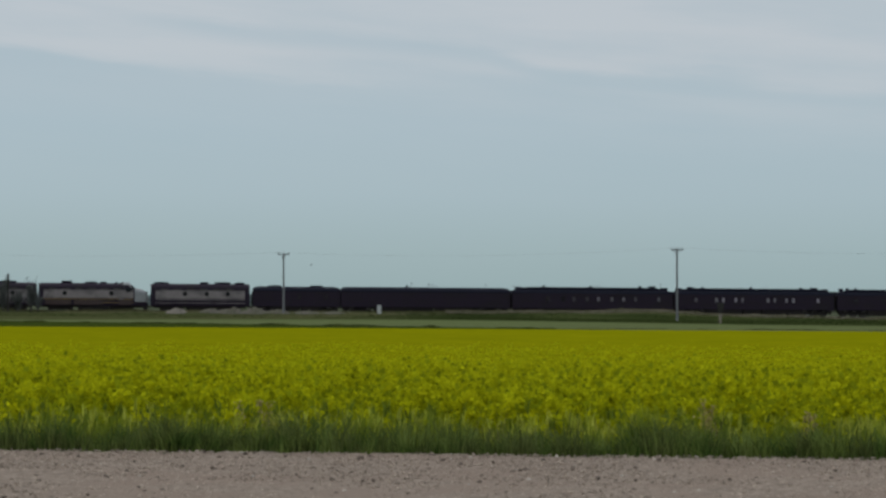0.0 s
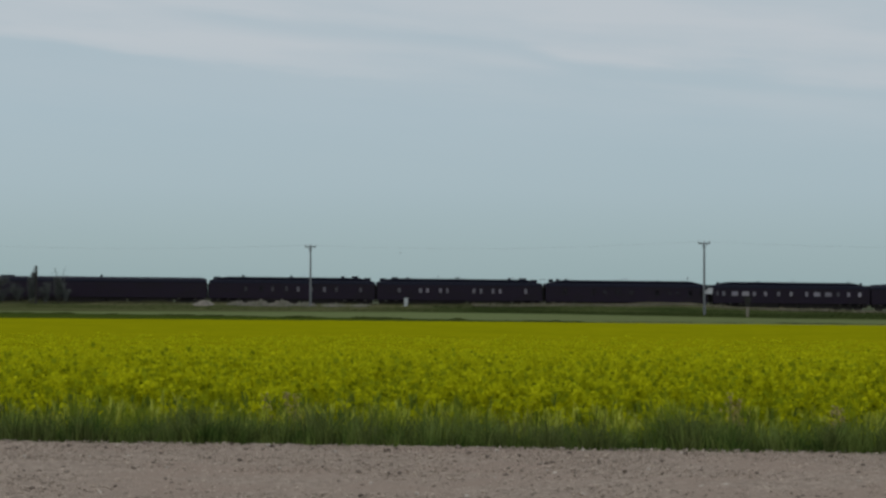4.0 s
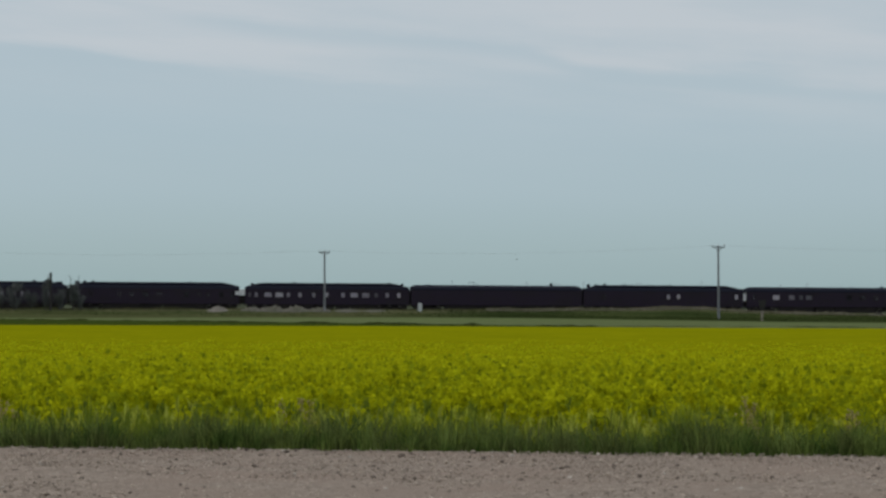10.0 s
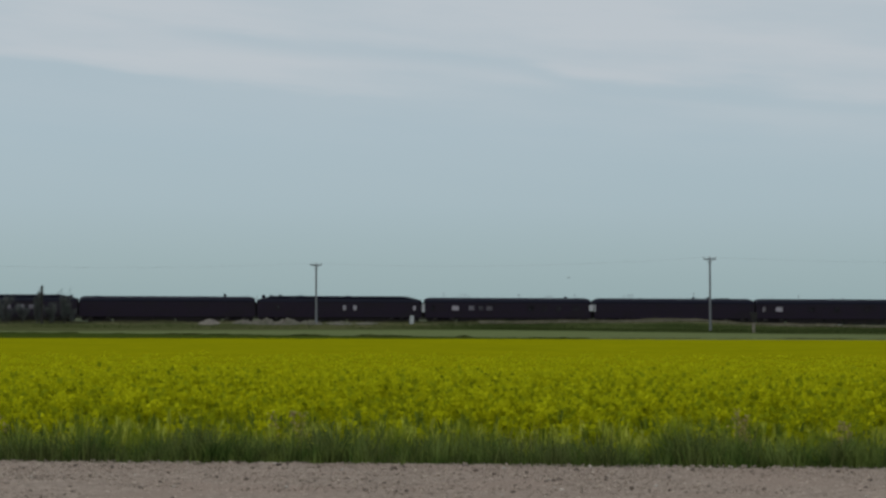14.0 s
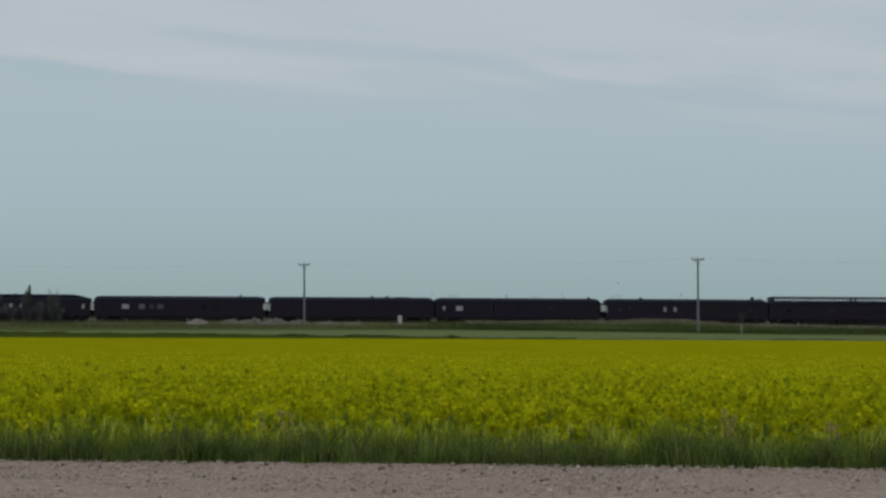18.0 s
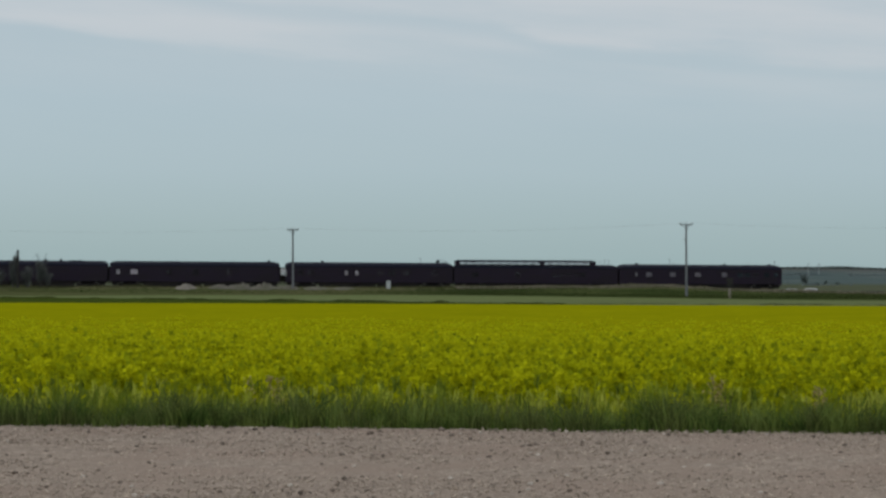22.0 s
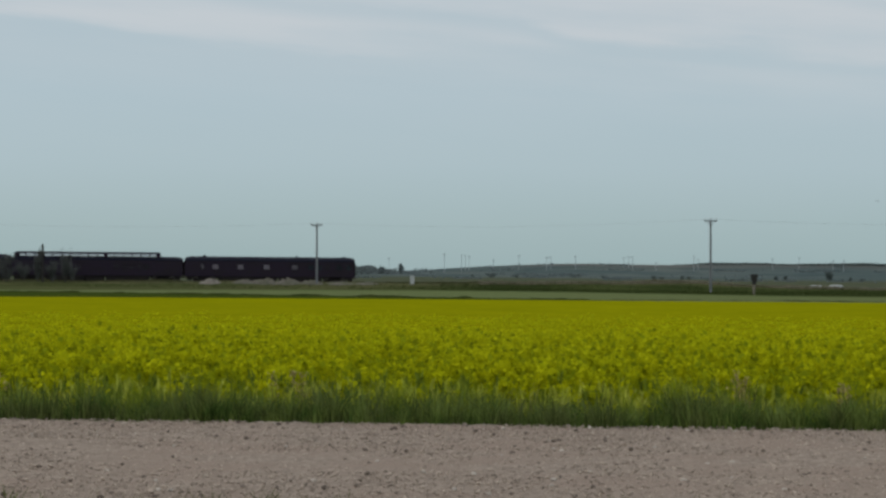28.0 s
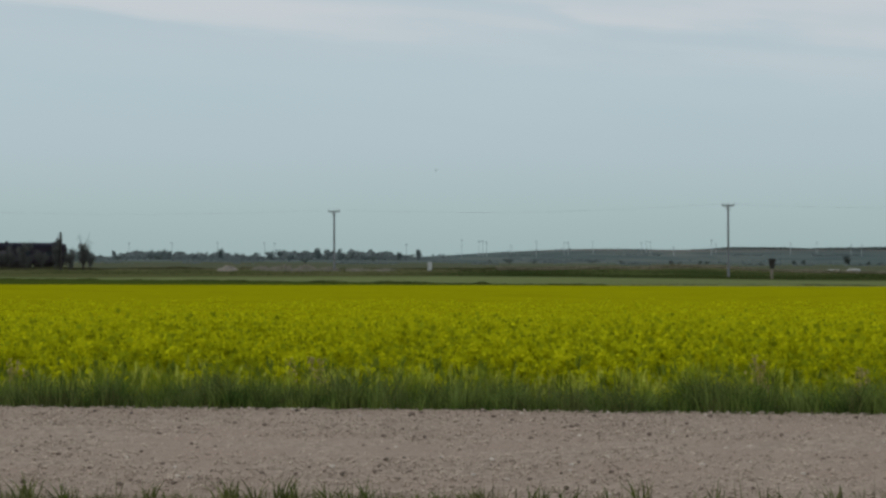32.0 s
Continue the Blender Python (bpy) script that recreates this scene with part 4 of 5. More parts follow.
def build_car(name, label, category, L, top, wins, vents, heavy=False, panels=(), plates=(), doors=(), zb=2.1, zt=2.9, reach=(0.145, 0.145)):
    """A passenger or baggage car: plated sides with openings, roof, ends, gear below. Local x along the car, z = 0 on the rail."""
    car = thing(name, label, category, "cars of the train")
    eave = 3.35
    half = 1.52
    sides = [(c, w) for c, w, k in wins]
    for y0, y1 in ((-half, -half + 0.07), (half - 0.07, half)):
        part("side_wall", wall_with_openings(L, y0, y1, 1.02, eave, sides, zb, zt), M_MAROON, car)
    for c, w, k in wins:
        for side in (-1, 1):
            add_window(car, c, w, zt - zb, (zb + zt) / 2, side, k)
    for x0, x1 in ((0.0, 0.07), (L - 0.07, L)):
        bm = bmesh.new()
        box(bm, x0, x1, -half + 0.072, half - 0.072, 1.02, eave)
        part("end_wall", bm, M_MAROON, car)
    bm = bmesh.new()
    box(bm, 0.072, L - 0.072, -half + 0.072, half - 0.072, 1.03, 1.15)
    part("floor_pan", bm, M_INSIDE, car)
    # unseen dark wall, added to stop daylight showing through from the far windows
    bm = bmesh.new()
    box(bm, 0.6, L - 0.6, 0.35, 0.40, 1.152, eave - 0.01)
    part("corridor_wall", bm, M_INSIDE, car)
    # roof, lower at both ends
    ends = [(0.0, 0.60), (0.6, 0.44), (1.5, 0.20), (2.3, 0.05), (3.0, 0.0)] if heavy else [(0.0, 0.28), (0.35, 0.10), (0.9, 0.0), (2.0, 0.0)]
    xs = ends + [(L - x, d) for x, d in reversed(ends)]
    bm = bmesh.new()
    loft(bm, [roof_loop(x, eave, top, half + 0.02, d, heavy) for x, d in xs])
    part("roof", bm, M_ROOF, car)
    # letter board and belt rail
    for y in (-half - 0.012, half + 0.002):
        bm = bmesh.new()
        box(bm, 0.05, L - 0.05, y, y + 0.01, zb - 0.16, zb - 0.08)
        part("belt_rail", bm, M_MAROON, car)
    for x, h, w in vents:
        h = h * (1.15 if heavy else 1.0)
        if w < 0.9:
            part("roof_vent", shared(("v", h, w), lambda: vent_mesh(h, w)), None, car, at=(x, 0, top - (0.06 if min(x, L - x) > 2.6 or not heavy else 0.24)))
        else:
            part("roof_hatch", shared(("h", h, w), lambda: hatch_mesh(h, w)), None, car, at=(x, 0, top - ((0.34 if heavy else 0.25) if min(x, L - x) < 2 else 0.10 if min(x, L - x) < 3 else 0.08)))
    # underframe
    bm = bmesh.new()
    box(bm, 0.3, L - 0.3, -0.25, 0.25, 0.72, 1.018)
    part("centre_sill", bm, M_UNDER, car)
    for x0, x1, y0, y1, z0 in ((0.35, 1.15, -1.3, -0.3, 0.4), (L - 1.15, L - 0.35, -1.3, -0.3, 0.4), (L * 0.195, L * 0.42, -1.35, -0.45, 0.14), (L * 0.43, L * 0.54, -1.3, -0.5, 0.2), (L * 0.55, L * 0.805, -1.35, -0.45, 0.14), (L * 0.3, L * 0.5, 0.45, 1.35, 0.16), (L * 0.56, L * 0.62, 0.4, 1.3, 0.5)):
        bm = bmesh.new()
        box(bm, x0, x1, y0, y1, z0, 1.018, 0.03)
        part("equipment_box", bm, M_UNDER, car)
    add_truck(car, 3.0, 3 if heavy else 2, 3.2 if heavy else 2.6)
    add_truck(car, L - 3.0, 3 if heavy else 2, 3.2 if heavy else 2.6)
    for x, turn in ((0, math.pi), (L, 0)):
        part("coupler", shared("cp", coupler_mesh), None, car, at=Matrix.Translation((x, 0, 0)) @ Matrix.Rotation(turn, 4, "Z") @ Matrix.Translation((-0.35, 0, 0)))
        bm = bmesh.new()
        sx = -1 if x == 0 else 1
        a, b = sorted((x + sx * 0.002, x + sx * reach[0 if sx < 0 else 1]))
        for y0, y1, z0, z1 in ((-0.62, -0.45, 1.05, 3.28), (0.45, 0.62, 1.05, 3.28), (-0.45, 0.45, 3.1, 3.28)):
            box(bm, a, b, y0, y1, z0, z1)
        part("gangway_frame", bm, M_UNDER, car)
    for x0, x1, z0, z1 in panels:
        bm = bmesh.new()
        box(bm, x0, x1, -1.30, -0.63, z0, z1, 0.02)
        part("gangway_panel", bm, M_CANVAS, car, "bright white folding panel at the car end")
    for x0, x1, z0, z1 in plates:
        bm = bmesh.new()
        box(bm, x0, x1, -half - 0.006, -half - 0.002, z0, z1)
        part("vestibule_panel", bm, M_CANVAS, car, "bright white vestibule side panel")
    for x, w in doors:
        for y in (-half - 0.02, half):
            bm = bmesh.new()
            box(bm, x - w / 2, x + w / 2, y, y + 0.02, 1.15, 3.1, 0.006)
            part("side_door", bm, M_MAROON, car)
    return car


def W(text):
    """Windows written as centre:width:kind, with the kinds b pale blind, d dark blind, and blinds toned as painted
    reflections: m greyish-white, h mid-grey, n faint, t dull blue-green.
    """
    out = []
    for item in text.split():
        c, w, k = item.split(":")
        out.append((float(c), float(w), k))
    return out


COACH = "dark maroon heavyweight coach with "
LIGHT = "dark maroon lightweight coach with "
TRAIN = []          # thing, metres along the train of its left end


def put(car, s):
    TRAIN.append((car, s))


put(build_car("passenger_car", COACH + "a row of pale windows", "railway car", 25.4, 4.35,
              W("5.6:0.55:n 8.0:0.55:d 9.7:0.55:n 11.8:0.55:n 13.6:0.55:h 15.7:0.55:h 17.6:0.55:h 19.5:0.55:n 23.2:0.55:h"),
              [(1.2, 0.28, 1.1), (5.2, 0.26, 0.5), (12.6, 0.24, 0.5), (20.5, 0.26, 0.6), (22.4, 0.28, 0.95), (24.3, 0.3, 1.0)], heavy=True), 18.85)
put(build_car("passenger_car", COACH + "few pale windows", "railway car", 25.7, 4.35,
              W("3.4:0.6:n 6.7:0.6:m 7.8:0.5:m 9.8:0.5:m 10.9:0.5:h 15.0:0.6:m 16.1:0.5:m 18.0:0.5:m 19.1:0.5:m 23.1:0.5:m"),
              [(1.0, 0.28, 1.0), (2.8, 0.24, 0.9), (4.8, 0.2, 0.6), (12.6, 0.22, 0.5), (20.7, 0.22, 0.6), (22.8, 0.26, 1.0), (24.5, 0.28, 1.0)], heavy=True, reach=(0.145, 0.268)), 44.6)
put(build_car("passenger_car", COACH + "dark windows", "railway car", 25.6, 4.35,
              W("3.1:0.7:d 7.5:0.7:d 9.3:0.8:d 11.4:0.9:d 13.5:0.9:d 17.6:0.6:d 19.6:0.6:d 20.9:0.6:d 22.9:0.7:d 24.6:0.6:d"),
              [(1.0, 0.3, 0.8), (2.1, 0.34, 0.6), (3.4, 0.2, 0.5), (18.0, 0.12, 0.5)], heavy=True, panels=((25.602, 26.48, 2.38, 3.3),), plates=((25.0, 25.58, 2.45, 3.0),), reach=(0.268, 0.445)), 70.85)
put(build_car("passenger_car", COACH + "many pale blinds", "railway car", 25.2, 4.35,
              W("0.7:0.5:h 1.7:0.6:m 3.5:1.2:m 5.2:1.25:b 6.6:0.6:m 8.4:0.6:m 10.5:0.6:m 12.5:0.6:b 15.0:0.6:m 16.7:1.2:m 18.5:1.2:m 20.1:0.6:n 21.8:0.6:m 23.6:0.6:b"),
              [(1.1, 0.16, 0.5), (7.6, 0.14, 0.5), (22.2, 0.14, 0.6), (24.2, 0.2, 0.5)], heavy=True, reach=(0.445, 0.145)), 97.35)
put(build_car("baggage_car", "windowless dark maroon baggage car with black roof", "railway car", 26.6, 4.15, [], [(2.7, 0.15, 0.9), (22.0, 0.45, 0.5)],
              doors=((7.0, 2.4), (19.0, 2.4))), 122.85)
put(build_car("passenger_car", COACH + "two pale windows amidships", "railway car", 25.3, 4.3,
              W("3.2:0.7:d 13.4:0.6:b 15.0:0.6:b 24.2:0.55:b"), [(1.0, 0.3, 0.6), (2.2, 0.28, 0.7), (3.6, 0.22, 0.5), (6.7, 0.14, 0.8), (14.0, 0.12, 0.5)],
              heavy=True, panels=((25.302, 25.82, 1.9, 3.1),), reach=(0.145, 0.268)), 149.75)
put(build_car("passenger_car", LIGHT + "one large pale window", "railway car", 25.9, 4.13,
              W("1.2:0.5:d 4.7:1.15:b 7.2:1.0:h 8.7:0.8:n 10.0:1.1:n 16.5:0.9:d 18.5:0.9:d 20.8:0.9:d 23.5:1.1:d"), [(22.15, 0.28, 0.5)], panels=((25.902, 26.42, 2.1, 3.1),), plates=((25.62, 25.88, 2.15, 3.05),), reach=(0.268, 0.268)), 175.6)
put(build_car("baggage_car", "windowless dark maroon dormitory car with black roof", "railway car", 25.4, 4.13, [], [(16.0, 0.28, 0.5), (18.3, 0.28, 0.5), (20.6, 0.14, 2.2)],
              plates=((0.03, 0.2, 1.95, 3.05),), doors=((5.0, 1.8),), reach=(0.268, 0.145)), 202.05)
put(build_car("passenger_car", LIGHT + "two pale windows at one end", "railway car", 25.8, 4.13,
              W("1.3:0.6:b 3.7:1.15:b 9.0:0.9:d 13.0:0.9:d 18.0:0.9:d"), [(24.2, 0.28, 0.5)], panels=((25.97, 26.66, 2.1, 3.15),), reach=(0.145, 0.445)), 227.75)
put(build_car("passenger_car", LIGHT + "small paired windows", "railway car", 25.8, 4.13,
              W("2.3:0.8:d 4.0:0.8:d 9.35:0.55:b 10.95:0.55:b 14.6:1.0:d 16.4:1.0:d 18.6:1.1:d 23.0:1.1:d"), [(5.75, 0.28, 0.5), (23.65, 0.45, 0.6), (24.7, 0.28, 0.9)], plates=((0.03, 0.14, 1.9, 3.0),), reach=(0.445, 0.145)), 254.45)
last = build_car("passenger_car", LIGHT + "four wide pale windows", "railway car", 26.0, 4.08,
                 W("2.7:0.5:n 4.7:1.0:h 8.5:1.0:h 12.5:1.0:h 16.8:1.0:h 19.3:1.0:t 20.5:0.9:t 21.8:0.9:d 23.6:0.9:t 25.1:0.8:t"), [(3.0, 0.24, 0.6), (17.1, 0.24, 0.5), (24.4, 0.2, 0.6)])
last["label"] = "dark maroon tail-end lounge car with wide pale windows"
put(last, 306.5)
put(build_car("baggage_car", "short dark maroon equipment car with roof hatches", "railway car", 13.4, 4.1, W("7.2:0.5:d 11.2:0.6:d"),
              [(2.7, 0.2, 0.8), (3.5, 0.26, 1.7), (9.8, 0.26, 2.0)]), -21.35)
put(build_car("baggage_car", "long windowless dark maroon baggage car", "railway car", 26.3, 4.13, [], [(10.3, 0.36, 0.4)], doors=((6.0, 2.4), (20.0, 2.4))), -7.8)


def make_dome():
    """Coach with a full-length glazed dome."""
    L = 25.7
    car = build_car("dome_car", "dark maroon dome car with long glazed upper deck", "railway car", L, 3.95, W("3.3:0.9:d 10.0:0.9:d 15.7:0.8:d 16.9:0.7:d 18.0:0.8:d 19.2:0.7:d 20.2:0.8:d"), [], zb=2.0, zt=2.75)
    x0, x1 = 0.35, 22.3
    for y in (-1.24, 1.18):
        bm = bmesh.new()
        box(bm, x0, x1, y, y + 0.06, 3.3, 3.58)
        part("dome_sill", bm, M_MAROON, car)
        n = 16
        for i in range(n + 1):
            x = x0 + 0.3 + (x1 - x0 - 0.6) * i / n
            bm = bmesh.new()
            wd = 0.3 if i in (0, n) else (0.22 if i == 10 else 0.05)
            box(bm, x - wd, x + wd, y, y + 0.06, 3.58, 4.34)
            part("dome_post", bm, M_MAROON, car)
            if i < n:
                x2 = x0 + 0.3 + (x1 - x0 - 0.6) * (i + 1) / n
                bm = bmesh.new()
                box(bm, x + 0.05, x2 - 0.05, y + 0.025, y + 0.032, 3.58, 4.34)
                pane = part("dome_pane", bm, M_GLASS, car)
                pane.visible_shadow = False
    for x in (x0, x1 - 0.06):
        bm = bmesh.new()
        box(bm, x, x + 0.06, -1.18, 1.18, 3.3, 4.34)
        part("dome_end", bm, M_MAROON, car)
    bm = bmesh.new()
    loft(bm, [roof_loop(x, 4.34 - 0.02, 4.63 - d, 1.28, 0) for x, d in ((x0 - 0.1, 0.2), (x0 + 0.3, 0.0), (x1 - 0.3, 0.0), (x1 + 0.1, 0.2))])
    part("dome_roof", bm, M_ROOF, car)
    return car


put(make_dome(), 280.5)


def unit_loop(x, top, half, bottom=0.98):
    """Cross-section of a streamlined locomotive body."""
    k = half / 1.55
    h = top - bottom
    pts = [(-1.5 * k, bottom), (-1.55 * k, bottom + 0.1 * h), (-1.55 * k, bottom + 0.72 * h), (-1.46 * k, bottom + 0.85 * h), (-1.15 * k, bottom + 0.95 * h), (-0.6 * k, bottom + 0.99 * h), (0, top)]
    return [(x, a, b) for a, b in pts + [(-a, b) for a, b in reversed(pts[:-1])]]


def add_porthole(car, x, z):
    for y, sg in ((-1.56, -1), (1.56, 1)):
        bm = bmesh.new()
        tube(bm, (x, y, z), (x, y + sg * 0.03, z), 0.34, n=16)
        w = part("porthole", bm, M_UNDER, car)
        bm = bmesh.new()
        tube(bm, (x, y + sg * 0.031, z), (x, y + sg * 0.036, z), 0.26, n=16)
        part("pane", bm, mat("dark_glass", (0.01, 0.01, 0.012), (0.012, 0.012, 0.014), rough=0.08, scale=1), w)


def build_unit(L, nose, ports, humps, label):
    """Streamlined diesel unit; with a sloping nose at the right end when nose is set."""
    car = thing("locomotive", label, "locomotive", "locomotives of the train")
    bm = bmesh.new()
    if nose:
        secs = [(0, 4.30, 1.52), (0.25, 4.42, 1.55), (12.4, 4.42, 1.55), (13.5, 4.40, 1.55), (14.4, 3.66, 1.54), (15.1, 3.56, 1.48), (15.75, 3.34, 1.32), (16.15, 2.95, 1.12), (16.4, 2.2, 0.85)]
    else:
        secs = [(0, 4.30, 1.52), (0.25, 4.42, 1.55), (L - 0.25, 4.42, 1.55), (L, 4.30, 1.52)]
    loft(bm, [unit_loop(x, t, h) for x, t, h in secs])
    part("body", bm, M_MAROON, car, smooth=False)
    end = 14.2 if nose else L - 0.75
    for y in (-1.556, 1.552):
        bm = bmesh.new()
        box(bm, 0.75, end, y, y + 0.004, 2.12, 3.38)
        part("grey_band", bm, M_GREY, car, "light grey painted side band")
        for z0, z1 in ((1.92, 2.02), (1.42, 1.50)):
            bm = bmesh.new()
            if nose:
                box(bm, 6.2 if z0 < 1.9 else 0.75, 14.2, y, y + 0.004, z0, z1)
            else:
                box(bm, 0.75, end, y, y + 0.004, z0, z1)
            part("stripe", bm, M_YELLOW if nose else M_GREY, car, "dull yellow painted stripe" if nose else "")
        # louvre panels and doors
        for i in range(6):
            x = 1.6 + i * (end - 2.6) / 6
            bm = bmesh.new()
            for j in range(5):
                box(bm, x, x + 1.1, y - 0.006, y + 0.008, 3.42 + j * 0.05, 3.445 + j * 0.05)
            part("louvre", bm, M_STEEL, car)
    for x in ports:
        add_porthole(car, x, 2.85)
    for x, w, h in humps:
        bm = bmesh.new()
        box(bm, x - w / 2, x + w / 2, -0.75, 0.75, 4.3, 4.42 + h, 0.06)
        fan = part("roof_fan", bm, M_ROOF, car)
        bm = bmesh.new()
        tube(bm, (x, 0, 4.42 + h), (x, 0, 4.46 + h), min(w, 1.2) * 0.42, n=14)
        part("grille", bm, M_STEEL, fan)
    if nose:
        # sloping grey nose skin, cab glass, headlight, number board
        bm = bmesh.new()
        secs2 = [(14.41, 3.68, 1.55), (15.1, 3.58, 1.495), (15.75, 3.36, 1.335), (16.15, 2.97, 1.135), (16.42, 2.2, 0.86)]
        loft(bm, [unit_loop(x, t, h, 1.45) for x, t, h in secs2])
        part("nose_cover", bm, M_NOSE, car, "grey bulldog nose with painted-in sky reflection")
        bm = bmesh.new()
        loft(bm, [[(x, a, z) for a, z in ((-1.42, t - 0.42), (-1.2, t - 0.12), (-0.6, t), (0.6, t), (1.2, t - 0.12), (1.42, t - 0.42))] for x, t in ((12.6, 4.46), (13.0, 4.56), (13.5, 4.52), (13.95, 4.12))])
        part("cab_roof", bm, M_NOSE, car, "grey cab roof with painted-in sky reflection")
        for x0, x1 in ((1.0, 4.9), (5.3, 9.6), (12.0, 14.0)):
            for y in (-1.559, 1.553):
                bm = bmesh.new()
                box(bm, x0, x1, y, y + 0.006, 1.12, 1.86)
                part("side_panel", bm, M_BROWN, car, "faded brown lower side panel")
        for y in (-0.72, 0.72):
            bm = bmesh.new()
            loft(bm, [[(13.75, y - 0.55, 4.16), (13.75, y + 0.55, 4.16), (14.3, y + 0.6, 3.72), (14.3, y - 0.6, 3.72)], [(13.81, y - 0.55, 4.22), (13.81, y + 0.55, 4.22), (14.36, y + 0.6, 3.77), (14.36, y - 0.6, 3.77)]])
            part("windshield", bm, MATS["dark_glass"], car)
        for y in (-1.562, 1.552):
            bm = bmesh.new()
            box(bm, 13.1, 14.0, y, y + 0.01, 3.1, 3.62)
            part("cab_window", bm, MATS["dark_glass"], car)
            bm = bmesh.new()
            box(bm, 12.1, 12.75, y - 0.004, y + 0.012, 1.9, 3.36)
            part("cab_door", bm, M_GREY, car)
        bm = bmesh.new()
        tube(bm, (15.8, 0, 2.95), (16.3, 0, 2.95), 0.22, 0.2, n=14)
        part("headlight", bm, M_STEEL, car)
        bm = bmesh.new()
        loft(bm, [[(x, -1.2, 0.35), (x, 1.2, 0.35), (x, 1.1, 0.98), (x, -1.1, 0.98)] for x in (15.7, 16.3)])
        part("pilot", bm, M_UNDER, car)
        for y in (-0.45, 0.45):
            bm = bmesh.new()
            tube(bm, (12.2, y, 4.45), (12.7, y, 4.5), 0.05, 0.12, n=8)
            part("air_horn", bm, M_STEEL, car)
    bm = bmesh.new()
    box(bm, L * 0.36, L * 0.64, -1.3, 1.3, 0.30, 0.976, 0.08)
    part("fuel_tank", bm, M_UNDER, car)
    bm = bmesh.new()
    box(bm, 0.4, L - 0.6, -1.1, 1.1, 0.70, 0.977, 0.03)
    part("underframe", bm, M_UNDER, car)
    add_truck(car, 3.2, 2, 2.75)
    add_truck(car, (12.4 if nose else L - 3.2), 2, 2.75)
    for x, turn in ((0, math.pi), (16.3 if nose else L, 0)):
        part("coupler", shared("cp", coupler_mesh), None, car, at=Matrix.Translation((x, 0, 0)) @ Matrix.Rotation(turn, 4, "Z") @ Matrix.Translation((-0.35, 0, 0)))
    return car


put(build_unit(16.3, True, (3.9, 10.9), ((4.1, 1.6, 0.28), (7.8, 1.8, 0.18), (9.6, 1.0, 0.16), (11.6, 0.5, 0.1)), "streamlined maroon and grey diesel locomotive with yellow stripes"), -53.65)
put(build_unit(15.05, False, (5.2, 8.5, 11.7), ((1.6, 2.2, 0.2), (8.1, 1.3, 0.22), (10.9, 2.4, 0.24), (13.5, 1.6, 0.2)), "cabless maroon and grey diesel booster locomotive"), -36.85)
put(build_unit(15.05, False, (5.2, 8.5, 11.7), ((1.6, 2.2, 0.2), (8.1, 1.3, 0.22), (10.9, 2.4, 0.24)), "leading maroon and grey diesel locomotive half behind shrubs"), -69.2)


def run(t):
    """Metres that the train has gone at t seconds: it rolls left and slows a little."""
    return -0.2 - 12.8321 * t + 0.0225532 * t * t - 0.0000768834 * t ** 3


# ================================================================ poles and wires
POLES = [(-80.0, 306.0, 8.45), (-15.93, 304.0, 8.45), (38.15, 275.0, 8.82), (92.0, 262.0, 8.9)]


def make_pole(x, y, top, lean):
    base = float(ground_z(x, y)) - 0.05
    p = thing("utility_pole", "weathered grey wooden power pole with a short crossarm", "utility pole", "power poles by the track", m=pose(x, y, base, 0, lean))
    h = top - base
    bm = bmesh.new()
    tube(bm, (0, 0, 0), (0, 0, h), 0.17, 0.115, n=12)
    part("shaft", bm, M_WOOD, p)
    bm = bmesh.new()
    box(bm, -0.85, 0.85, -0.2, -0.09, h - 0.22, h - 0.06, 0.01)
    part("crossarm", bm, M_WOOD, p)
    for sx in (-1, 1):
        bm = bmesh.new()
        tube(bm, (0, -0.14, h - 0.85), (sx * 0.5, -0.14, h - 0.2), 0.025, n=6)
        part("brace", bm, M_STEEL, p)
    for k in (-0.76, 0.0, 0.76):
        z = h - 0.06 if k else h
        bm = bmesh.new()
        tube(bm, (k, -0.14 if k else 0, z), (k, -0.14 if k else 0, z + 0.1), 0.03, n=6)
        tube(bm, (k, -0.14 if k else 0, z + 0.1), (k, -0.14 if k else 0, z + 0.22), 0.07, 0.05, n=8)
        part("insulator", bm, M_PORC, p)
    return p


for i, (px, py, pt) in enumerate(POLES):
    make_pole(px, py, pt, -0.5 if i in (1, 2) else 0.0)


def make_wires():
    for k in (-0.76, 0.76):
        bm = bmesh.new()
        for (xa, ya, za), (xb, yb, zb) in zip(POLES, POLES[1:]):
            prev = None
            for i in range(13):
                f = i / 12
                q = Vector((xa + (xb - xa) * f + k, ya + (yb - ya) * f - 0.14, za + (zb - za) * f + 0.12 - 0.75 * 4 * f * (1 - f)))
                if prev is not None:
                    tube(bm, prev, q, 0.003, n=4)
                prev = q
        w = new("power_wire", mesh_from(bm, "power_wire", M_WIRE))
        tagged(w, "thin sagging power wire strung between the wooden poles", "wire", "wires on the poles")


make_wires()


# ================================================================ signs and posts by the track
def make_marker():
    x, y = -1.88, 305.0
    g = float(ground_z(x, y)) - 0.05
    t = thing("marker_sign", "white rectangular marker board on a short post", "sign", m=pose(x, y, 0))
    bm = bmesh.new()
    tube(bm, (0, 0, g), (0, 0, 0.8), 0.05, n=8)
    part("post", bm, M_PALEWOOD, t)
    bm = bmesh.new()
    box(bm, -0.31, 0.31, -0.08, -0.052, -0.32, 0.92, 0.008)
    part("board", bm, M_WHITE, t)


